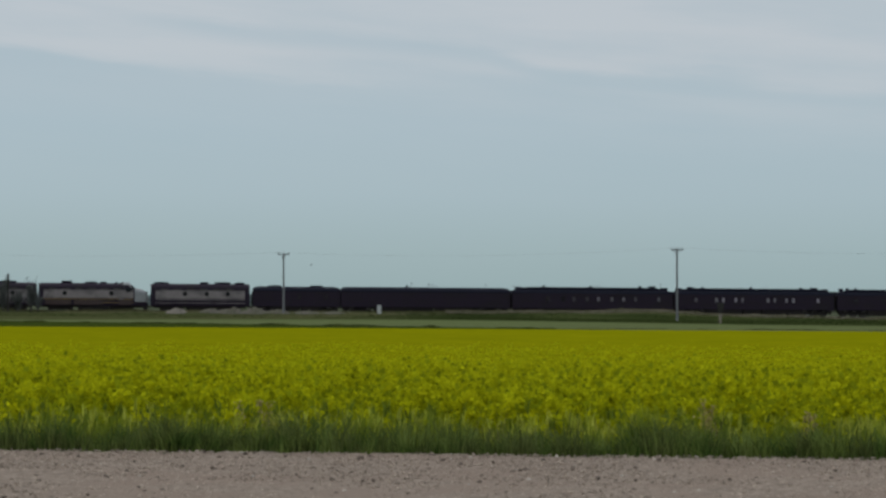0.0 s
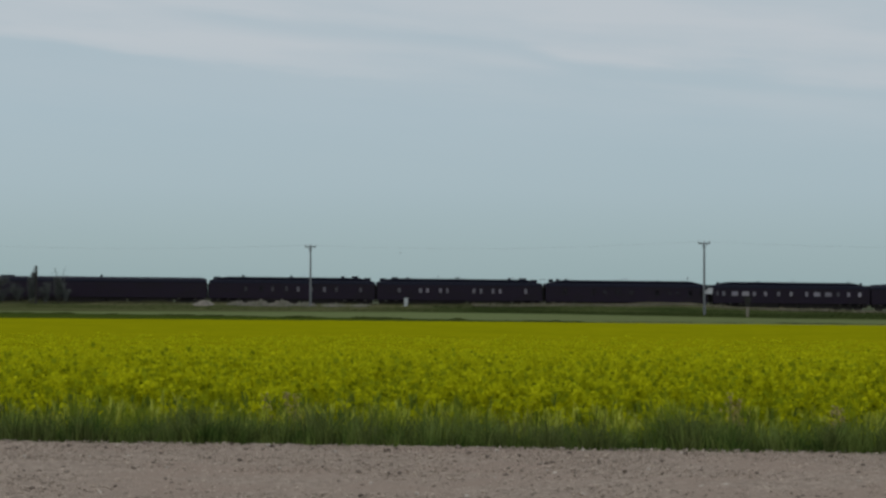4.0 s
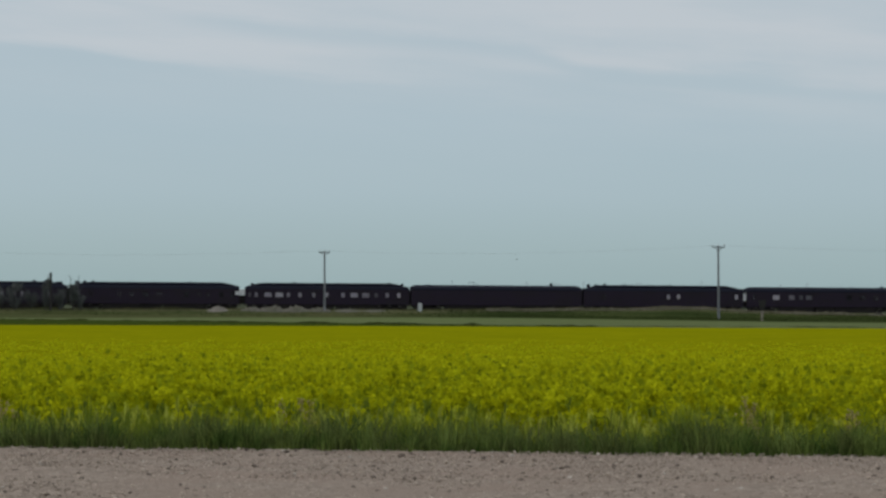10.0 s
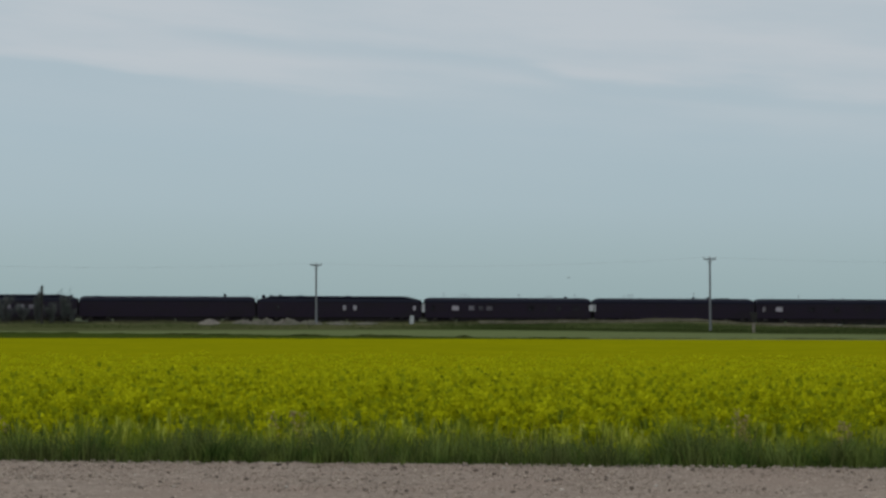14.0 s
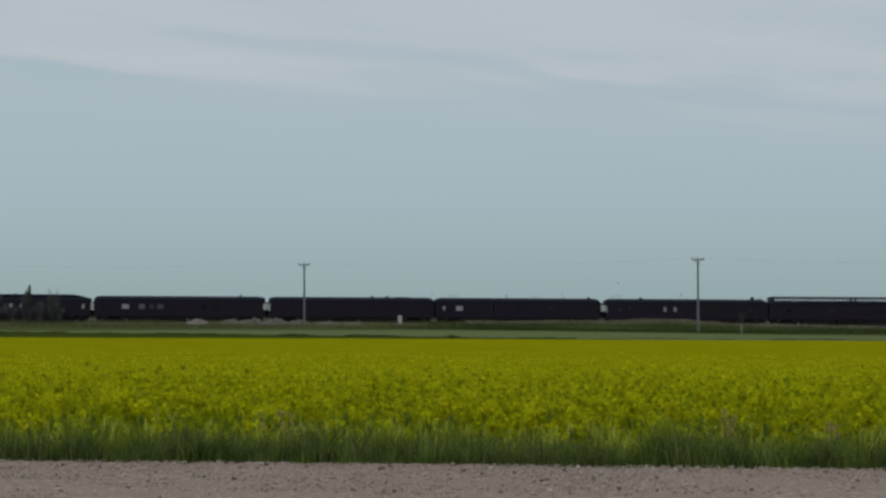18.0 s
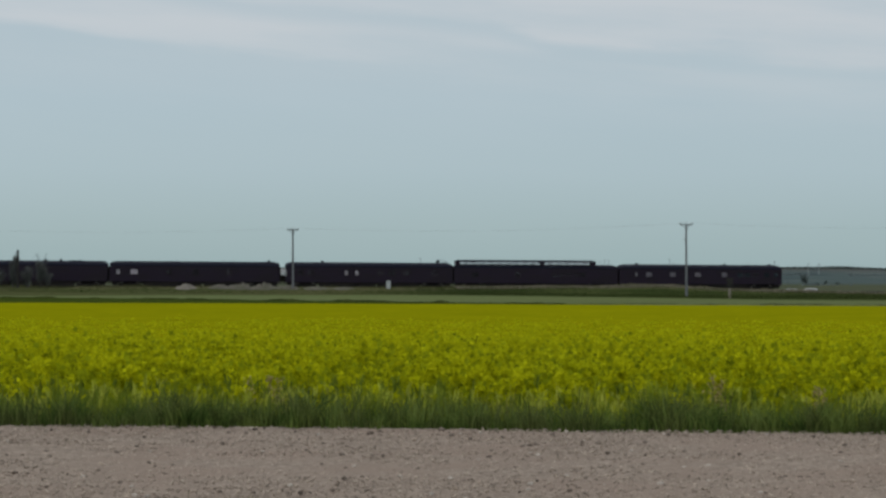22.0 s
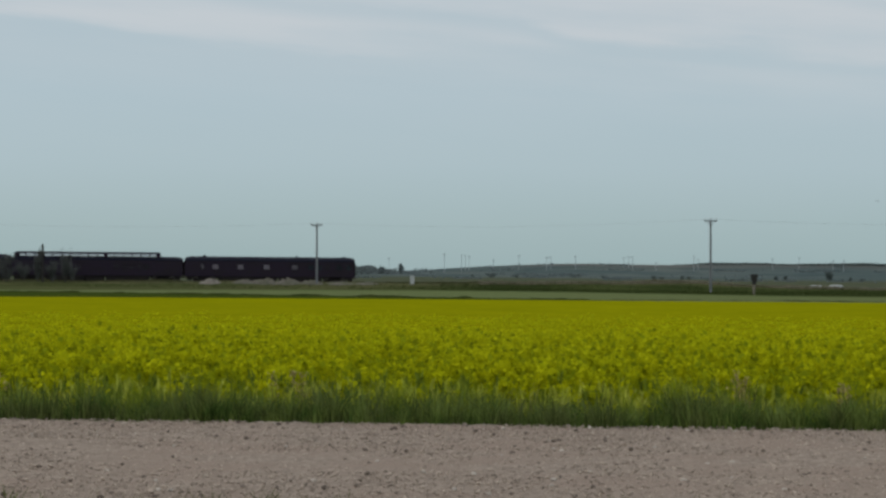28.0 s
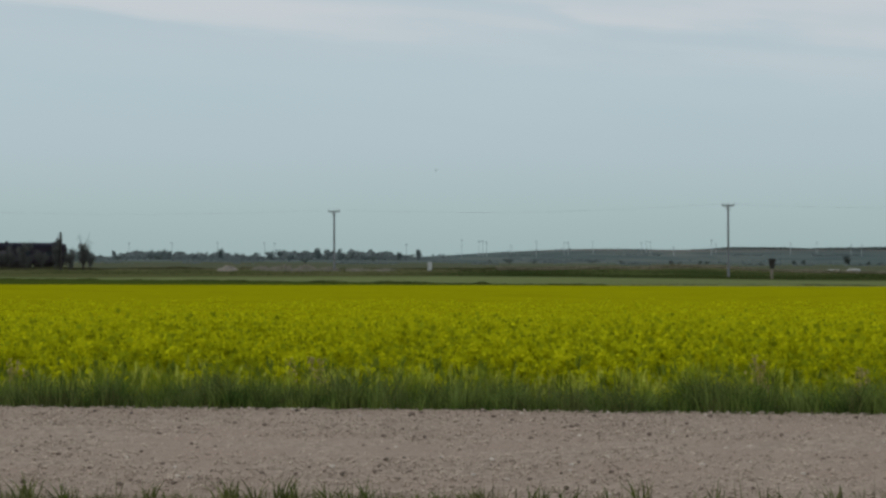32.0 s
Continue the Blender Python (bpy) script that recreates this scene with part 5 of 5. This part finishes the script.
def make_tapered_sign():
    x, y = 41.86, 262.0
    g = float(ground_z(x, y)) - 0.05
    t = thing("road_sign", "dark tapered sign board on a pale wooden post", "sign", m=pose(x, y, 0))
    bm = bmesh.new()
    box(bm, -0.16, 0.16, -0.1, 0.1, g, 0.55, 0.015)
    part("post", bm, M_PALEWOOD, t)
    bm = bmesh.new()
    loft(bm, [[(-0.47, yy, 1.62), (0.47, yy, 1.62), (0.40, yy, 1.1), (0.24, yy, 0.3), (-0.24, yy, 0.3), (-0.40, yy, 1.1)] for yy in (-0.15, -0.102)])
    part("board", bm, M_DARKWOOD, t)


def make_old_post():
    x, y = -55.55, 300.0
    g = float(ground_z(x, y)) - 0.05
    t = thing("old_post", "dark weathered wooden post stub with a leaning stay", "post", m=pose(x, y, 0))
    bm = bmesh.new()
    tube(bm, (0, 0, g), (0.0, 0, 5.1), 0.2, 0.13, n=10)
    part("shaft", bm, M_DARKWOOD, t)
    bm = bmesh.new()
    tube(bm, (-0.9, 0.05, g + 1.2), (-0.15, 0.05, 5.0), 0.05, 0.03, n=6)
    part("stay", bm, M_DARKWOOD, t)


make_marker()
make_tapered_sign()
make_old_post()


# ================================================================ heaps before the track
def make_heap(x, y, w, d, h, material, label, seed, pale):
    rng = np.random.default_rng(seed)
    n, k = 26, 14
    u, v = np.meshgrid(np.linspace(-1, 1, n), np.linspace(-1, 1, k))
    r = np.sqrt(u * u + v * v)
    bump = rng.normal(0, 0.22, u.shape) + 0.28 * np.sin(u * 7 + seed) * np.cos(v * 4 + seed) + 0.15 * np.sin(u * 17 + 2 * seed)
    z = np.clip(1 - r ** 1.7, -0.3, 1) * h * (1 + bump)
    X, Y = x + u * w / 2, y + v * d / 2
    Z = ground_z(X, Y) + z - 0.06
    idx = np.arange(n * k).reshape(k, n)
    F = np.stack([idx[:-1, :-1], idx[:-1, 1:], idx[1:, 1:], idx[1:, :-1]], -1).reshape(-1, 4)
    ob = new("gravel_mound" if pale else "earth_mound", np_mesh("mound", np.stack([X, Y, Z], -1).reshape(-1, 3), F, material))
    tagged(ob, label, "heap", "heaps beside the track")


HEAPS = [(-31.6, 3.4, 0.60, 1), (-26.6, 3.6, 0.48, 0), (-23.6, 4.8, 0.66, 0), (-20.2, 4.4, 0.62, 0), (-16.8, 4.0, 0.45, 0), (-12.5, 4.6, 0.32, 0), (-8.6, 4.0, 0.25, 0)]
for i, (hx, hw, hh, pale) in enumerate(HEAPS):
    make_heap(hx, 306.2 + 0.09 * hx, hw, 5.0, hh * 1.05, M_PALEPILE if pale else M_RUBBLE, "pale gravel heap beside the railway track" if pale else "low brown heap of dug earth beside the track", i + 1, pale)


# ================================================================ trees and shrubs
def make_tree(name, x, y, height, width, leaves, label, category, group="", leaf=0.35, material=None, bare=False, seed=1, trunk=0.25, slim=1.0):
    """Tapered trunk, limbs, and a crown of many small turned leaf clumps with gaps."""
    rng = random.Random(seed)
    g = float(ground_z(x, y)) - 0.1
    t = thing(name, label, category, group, m=pose(x, y, g))
    tips = []
    bm = bmesh.new()
    th = height * trunk
    tube(bm, (0, 0, 0), (0, 0, height * 0.75), height * 0.022, height * 0.008, n=6)
    part("trunk", bm, M_BARK, t)
    bm = bmesh.new()
    for i in range(14 if bare else 9):
        a = rng.uniform(0, 6.283)
        z0 = max(0.03 * height, th * 0.5) + (height * 0.6 - th * 0.5) * rng.random() * (1.0 if trunk > 0 else 0.6)
        p = Vector((0, 0, z0))
        up = rng.uniform(0.25, 0.5) * height
        q = p + Vector((math.cos(a) * width * 0.5 * rng.uniform(0.5, 1), math.sin(a) * width * 0.5 * rng.uniform(0.5, 1), min(up, height - z0)))
        tube(bm, p, q, height * 0.009, height * 0.003, n=4)
        tips.append((p, q))
        if bare:
            for j in range(3):
                f = rng.uniform(0.4, 0.9)
                m0 = p.lerp(q, f)
                tube(bm, m0, m0 + Vector((rng.uniform(-0.4, 0.4), rng.uniform(-0.4, 0.4), rng.uniform(0.3, 0.9))) * height * 0.18, height * 0.004, height * 0.002, n=3)
    part("limbs", bm, M_BARK, t)
    if leaves:
        r2 = np.random.default_rng(seed)
        k = r2.integers(0, len(tips), leaves)
        f = r2.uniform(0.35, 1.08, leaves)
        P = np.array([tuple(a) for a, b in tips])[k]
        Q = np.array([tuple(b) for a, b in tips])[k]
        cen = P + (Q - P) * f[:, None] + r2.normal(0, 1, (leaves, 3)) * np.array([width * 0.10, width * 0.10, height * 0.06])
        cen[:, 2] = np.clip(cen[:, 2], max(th, 0) * 0.3 + 0.02 * height, None)
        u = r2.normal(size=(leaves, 3)); u /= np.linalg.norm(u, axis=1)[:, None]
        v = np.cross(u, r2.normal(size=(leaves, 3))); v /= np.linalg.norm(v, axis=1)[:, None]
        s = (leaf * r2.uniform(0.5, 1.3, leaves))[:, None] / 2
        V = np.stack([cen - u * s - v * s, cen + u * s - v * s * 0.6, cen + u * s * 0.9 + v * s, cen - u * s * 0.7 + v * s], 1).reshape(-1, 3)
        crown = new("crown", np_mesh("crown", V, np.arange(4 * leaves).reshape(-1, 4), material or M_LEAF))
        crown.parent = t
    return t


# thin shrubs before the track, beside the old post
for sx, sy, sh, sw, n, sd, label in (
        (-65.6, 301.0, 3.0, 2.4, 2600, 9, "thin grey-green willow shrub beside the track"),
        (-63.4, 301.0, 3.4, 2.2, 3200, 10, "thin grey-green willow shrub beside the track"),
        (-61.0, 301.0, 3.7, 2.2, 3600, 11, "thin grey-green willow shrub beside the track"),
        (-58.6, 301.0, 3.2, 2.2, 2400, 12, "thin grey-green willow shrub beside the track"),
        (-56.2, 300.5, 4.6, 1.3, 3400, 13, "slender grey-green willow shrub against an old post"),
        (-54.6, 301.5, 3.0, 1.8, 2200, 15, "low grey-green bush beside an old post"),
        (-52.7, 302.5, 4.0, 1.7, 4200, 16, "upright grey-green willow shrub under a dead tree"),
        (-51.7, 302.5, 2.2, 1.2, 1300, 17, "low grey-green bush beside the railway track")):
    make_tree("shrub", sx, sy, sh, sw, n, label, "shrub", "shrubs by the track", 0.10, M_PALELEAF, False, sd, 0.02)
make_tree("dead_tree", -52.9, 304.0, 4.9, 2.6, 300, "bare grey dead tree with fanned branches", "tree", "", 0.10, M_PALELEAF, True, 14, 0.05)


def at_far(px, dist):
    return (px - 784.0) / 3650.0 * dist


# trees along the far horizon: column, height over the eye's level, width
SKYLINE = [(125, 8, 20), (150, 6, 24), (203, 14, 7), (222, 8, 24), (245, 11, 26), (268, 13, 20), (287, 16, 18), (300, 12, 14), (318, 8, 22), (345, 8, 14), (362, 9, 16), (393, 15, 12),
           (425, 8, 20), (452, 9, 22), (480, 12, 20), (500, 14, 22), (518, 10, 18), (541, 14, 12), (563, 20, 12), (583, 22, 15), (604, 17, 13), (623, 15, 6), (648, 8, 16), (668, 8, 20), (690, 9, 20), (708, 11, 10), (726, 7, 16), (741, 17, 10)]
for i, (cx, up, wd) in enumerate(SKYLINE):
    dist = 1150 + (i * 137) % 300
    x = at_far(cx, dist)
    g = float(ground_z(x, dist))
    h = 1.7 + up * 0.78 * dist / 3650.0 - g
    make_tree("tree", x, dist, h, wd * dist / 3650.0, 300, "distant skyline tree, its green paled by painted haze", "tree", "trees on the skyline", h * 0.15, M_TREEFAR, False, 100 + i, -0.3)
# scattered bushes on the pasture beyond the track: column, height below the horizon, size
BUSHES = [(1189, -13, 9, 10), (1202, -13, 7, 12), (1237, -13, 9, 14), (1251, -13, 8, 16), (1285, -13, 5, 10), (1346, -14, 8, 8), (1406, -13, 10, 8), (1423, -13, 11, 8), (1501, -14, 21, 12), (1523, -13, 6, 8), (1538, -13, 9, 6), (1560, -12, 6, 12),
          (868, -11, 6, 10), (900, -12, 10, 20), (945, -12, 8, 14), (1050, -11, 9, 26), (1100, -12, 8, 14), (540, -13, 10, 14), (660, -10, 8, 20), (210, -10, 10, 16), (282, -9, 10, 16)]
for i, (cx, dy, up, wd) in enumerate(BUSHES):
    dist = 2.75 / (-dy / 3650.0)
    x = at_far(cx, dist)
    make_tree("bush", x, dist, up * dist / 3650.0, wd * dist / 3650.0, 260, "dark round bush on the open pasture", "bush", "bushes on the pasture", 0.12 * up * dist / 3650.0, M_SCRUB, False, 300 + i, -0.3)


def make_skyline_woods():
    """Low ragged shelter belts between the single trees on the skyline."""
    r = np.random.default_rng(6)
    n = 24000
    px = r.uniform(-60, 760, n)
    dist = r.uniform(1280, 1420, n)
    x = (px - 784) / 3650 * dist
    hgt = np.clip(2.9 + 1.5 * smooth(515, 545, px) + 1.6 * lattice(px, px * 0, 9, 9) + 2.6 * lattice(px, px * 0, 40, 10), 0.5, 8) * (1 - smooth(700, 760, px))
    z = ground_z(x, dist) + r.random(n) * hgt
    V, F = quads_at(np.stack([x, dist, z], -1), np.full(n, 0.9))
    tagged(new("shelter_woods", np_mesh("shelter_woods", V, F, M_FARLEAF)), "low shelter belts on the far skyline, haze painted in", "woods", kind="stuff")


make_skyline_woods()


def make_hedges():
    """Broken low scrub lines across the plain beyond the track."""
    r = np.random.default_rng(12)
    n = 40000
    row = r.integers(0, 6, n)
    dist = np.array([700.0, 830.0, 980.0, 1150.0, 1500.0, 1900.0])[row] + r.uniform(-20, 20, n)
    px = r.uniform(-100, 1720, n)
    x = (px - 784) / 3650 * dist
    on = lattice(px, row * 50.0, 70, 14) + 0.5 * lattice(px, row * 50.0, 14, 15) + r.normal(0, 0.18, n) > 0.28
    x, dist = x[on], dist[on]
    z = ground_z(x, dist) + r.random(len(x)) * 0.0010 * dist
    V, F = quads_at(np.stack([x, dist, z], -1), 0.0005 * dist)
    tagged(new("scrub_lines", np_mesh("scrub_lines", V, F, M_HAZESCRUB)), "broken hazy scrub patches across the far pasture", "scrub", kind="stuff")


make_hedges()


def make_crest_woods():
    """A ragged line of low trees along the ridge top."""
    r = np.random.default_rng(5)
    n = 9000
    px = r.uniform(1225, 1760, n)
    dist = 2480 + r.uniform(0, 40, n)
    x = (px - 784) / 3650 * dist
    z = ground_z(x, dist) + r.random(n) ** 1.2 * (2.2 + 1.6 * wavy(x, x * 0, 0.05)) * smooth(1225, 1300, px)
    cen = np.stack([x, dist, z], -1)
    V, F = quads_at(cen, np.full(n, 1.4))
    tagged(new("far_woods", np_mesh("far_woods", V, F, M_SCRUB)), "dark line of low trees along the far ridge", "woods", kind="stuff")


make_crest_woods()


def make_bank_brush():
    """Rough clumps of weeds that give the bank before the track its uneven top."""
    r = np.random.default_rng(8)
    n = 60000
    x = r.uniform(-85, 75, n)
    y = TR_Y + x * TR_S / TR_C + r.uniform(-12.5, -5.5, n)
    clear = (x < -36) | (x > -6) | (r.random(n) < 0.25)
    x, y = x[clear], y[clear]
    tall = 0.10 + 0.2 * smooth(-0.2, 0.8, lattice(x, y, 2.5, 31)) * r.random(len(x))
    z = ground_z(x, y) + r.random(len(x)) ** 2 * tall
    V, F = quads_at(np.stack([x, y, z], -1), np.full(len(x), 0.09))
    tagged(new("bank_weeds", np_mesh("bank_weeds", V, F, M_BANK)), "rough brown and green weeds on the track bank", "weeds", kind="stuff")
    # pale dry fringe along the top of the hump
    k = 34000
    x = r.uniform(8, 78, k)
    y = TR_Y + x * TR_S / TR_C + r.uniform(-13.5, -7.0, k)
    tall = 0.20 + 0.35 * smooth(0.1, 0.9, lattice(x, y, 1.6, 35)) * r.random(k) + 0.4 * smooth(0.55, 0.9, lattice(x, y * 0.3, 2.6, 36)) * smooth(45, 60, x)
    V, F = quads_at(np.stack([x, y, ground_z(x, y) + r.random(k) ** 1.3 * tall], -1), np.full(k, 0.10))
    tagged(new("bank_fringe", np_mesh("bank_fringe", V, F, M_FRINGE)), "pale dry grass fringe along the bank top", "grass", kind="stuff")
    x = r.uniform(-85, 75, n)
    y = TR_Y + x * TR_S / TR_C - 12 - r.random(n) * (13 + 22 * smooth(-5, 45, x) + 22 * smooth(14, 44, x))
    z = ground_z(x, y) + r.random(n) ** 2 * (0.24 + 0.42 * smooth(0.1, 0.8, lattice(x, y * 0.3, 3.2, 37))) * (0.35 + 0.65 * smooth(0, 10, x))
    keep = r.random(n) < (0.25 + 0.75 * smooth(-8, 6, x)) * (0.6 + 0.4 * lattice(x, y, 5.0, 33))
    V, F = quads_at(np.stack([x, y, z], -1)[keep], np.full(int(keep.sum()), 0.10))
    tagged(new("bank_grass", np_mesh("bank_grass", V, F, M_BANKDARK)), "dark green rank grass at the foot of the bank", "grass", kind="stuff")


make_bank_brush()


# far power poles on the horizon: column, top over the horizon, double or single
FAR_POLES = [(229, 24, 0), (305, 25, 0), (386, 26, 0), (469, 25, 0), (487, 25, 0), (720, 24, 0), (818, 32, 0), (852, 30, 1), (862, 28, 0), (905, 22, 0), (950, 30, 0), (1003, 28, 1), (1050, 30, 0), (1136, 28, 0), (1148, 30, 1), (1193, 20, 0),
             (1260, 33, 0), (1268, 26, 0), (1400, 28, 0), (1447, 30, 0), (1507, 26, 0), (1526, 26, 0)]
for i, (cx, up, two) in enumerate(FAR_POLES):
    dist = 1500.0 + 40 * (i % 5)
    x = at_far(cx, dist)
    g = float(ground_z(x, dist))
    top = 1.7 + up * dist / 3650.0
    p = thing("utility_pole", "distant twin-leg power pole, haze painted into its grey" if two else "distant power pole on the horizon, haze in its grey", "utility pole", "far power poles", m=pose(x, dist, g - 0.1))
    for k in ((-1.6, 1.6) if two else (0.0,)):
        bm = bmesh.new()
        tube(bm, (k, 0, 0), (k, 0, top - g), 0.2, 0.15, n=6)
        part("shaft", bm, M_FARPOLE, p)
    bm = bmesh.new()
    box(bm, -2.6 if two else -1.1, 2.6 if two else 1.1, -0.12, 0.12, top - g - 1.2, top - g - 0.9)
    part("crossarm", bm, M_FARPOLE, p)


# white wrapped bales lying on the pasture
def make_bag(x, y, L, h, label):
    g = float(ground_z(x, y)) - 0.03
    bm = bmesh.new()
    loops = []
    for i in range(15):
        f = i / 14
        e = min(1.0, 6 * min(f, 1 - f) + 0.35)
        loops.append([(x - L / 2 + L * f, y + math.cos(k * math.pi / 8) * h * 0.8 * e, g + max(0.0, math.sin(k * math.pi / 8)) * h * e * (1 + 0.06 * math.sin(f * 31))) for k in range(9)])
    loft(bm, loops)
    tagged(new("wrapped_bales", mesh_from(bm, "wrapped_bales", M_BAG, True)), label, "bale", "white bales on the pasture")


make_bag(at_far(1477, 445), 445, 2.6, 0.34, "low greyish-white plastic-wrapped bale on the pasture")
make_bag(at_far(1512, 440), 440, 3.0, 0.48, "white plastic-wrapped bale row on the pasture")


# ================================================================ bird
def make_bird():
    b = thing("bird", "small dark bird gliding over the field", "bird", "birds over the field")
    bm = bmesh.new()
    loft(bm, [[(x, math.cos(a) * r, math.sin(a) * r) for a in [k * math.pi / 4 for k in range(8)]] for x, r in ((-0.12, 0.01), (-0.07, 0.03), (0.015, 0.04), (0.07, 0.033), (0.105, 0.026), (0.14, 0.006))])
    part("body", bm, M_BIRD, b)
    for s in (-1, 1):
        bm = bmesh.new()
        loft(bm, [[(0.055, s * 0.02, z), (0.035, s * 0.15, 0.035 + z), (-0.02, s * 0.28, 0.02 + z), (-0.05, s * 0.14, 0.03 + z), (-0.05, s * 0.02, z)] for z in (0.012, 0.022)])
        part("wing", bm, M_BIRD, b)
    bm = bmesh.new()
    loft(bm, [[(-0.10, -0.015, z), (-0.21, -0.04, z), (-0.21, 0.04, z), (-0.10, 0.015, z)] for z in (-0.004, 0.004)])
    part("tail", bm, M_BIRD, b)
    return b


BIRD, BIRD_HIGH, BIRD_FAST = make_bird(), make_bird(), make_bird()


# ================================================================ what moves
def motions():
    times = [i * 2.0 for i in range(17)]
    for car, s in TRAIN:
        walk(car, [(t, on_track(s + run(t), 0, RAIL_Z)) for t in times])
    spin = [i * 0.05 for i in range(641)]
    turns = [Matrix.Rotation(run(t) / 0.46, 4, "Y") for t in spin]
    for ws, at in WHEELS:
        walk(ws, [(t, Matrix.Translation(at) @ m) for t, m in zip(spin, turns)])
    d = 240.0
    path = ((0.0, 641, 438), (6.0, 809, 427), (9.0, 902, 428), (12.0, 988, 437), (13.0, 1013, 438), (18.0, 1148, 449), (19.0, 1175, 449), (25.0, 1430, 400), (32.0, 1800, 330))
    rising = ((0.0, 95.0, 0.6), (22.0, 60.0, 0.8), (24.0, 3.12, 2.2), (24.8, -3.38, 12.46), (25.0, -5.08, 14.16), (25.4, -12.83, 23.46), (26.5, -34.14, 49.04), (32.0, -90.33, 45.0))
    passing = ((0.0, -170.0, 16.0), (22.0, -165.0, 15.0), (28.0, -90.26, 13.0), (30.0, -47.1, 11.01), (30.5, -36.31, 11.23), (31.0, -25.09, 11.28), (32.0, -0.76, 11.76))
    walk(BIRD, [(t, pose((px - 784) / 3650 * d, d, 1.7 + (499.0 - py) / 3650 * d, 0, -5, 12)) for t, px, py in path])
    for bird, rows in ((BIRD_HIGH, rising), (BIRD_FAST, passing)):
        walk(bird, [(t, pose(x, d, z, 0, -5, 12)) for t, x, z in rows])


motions()
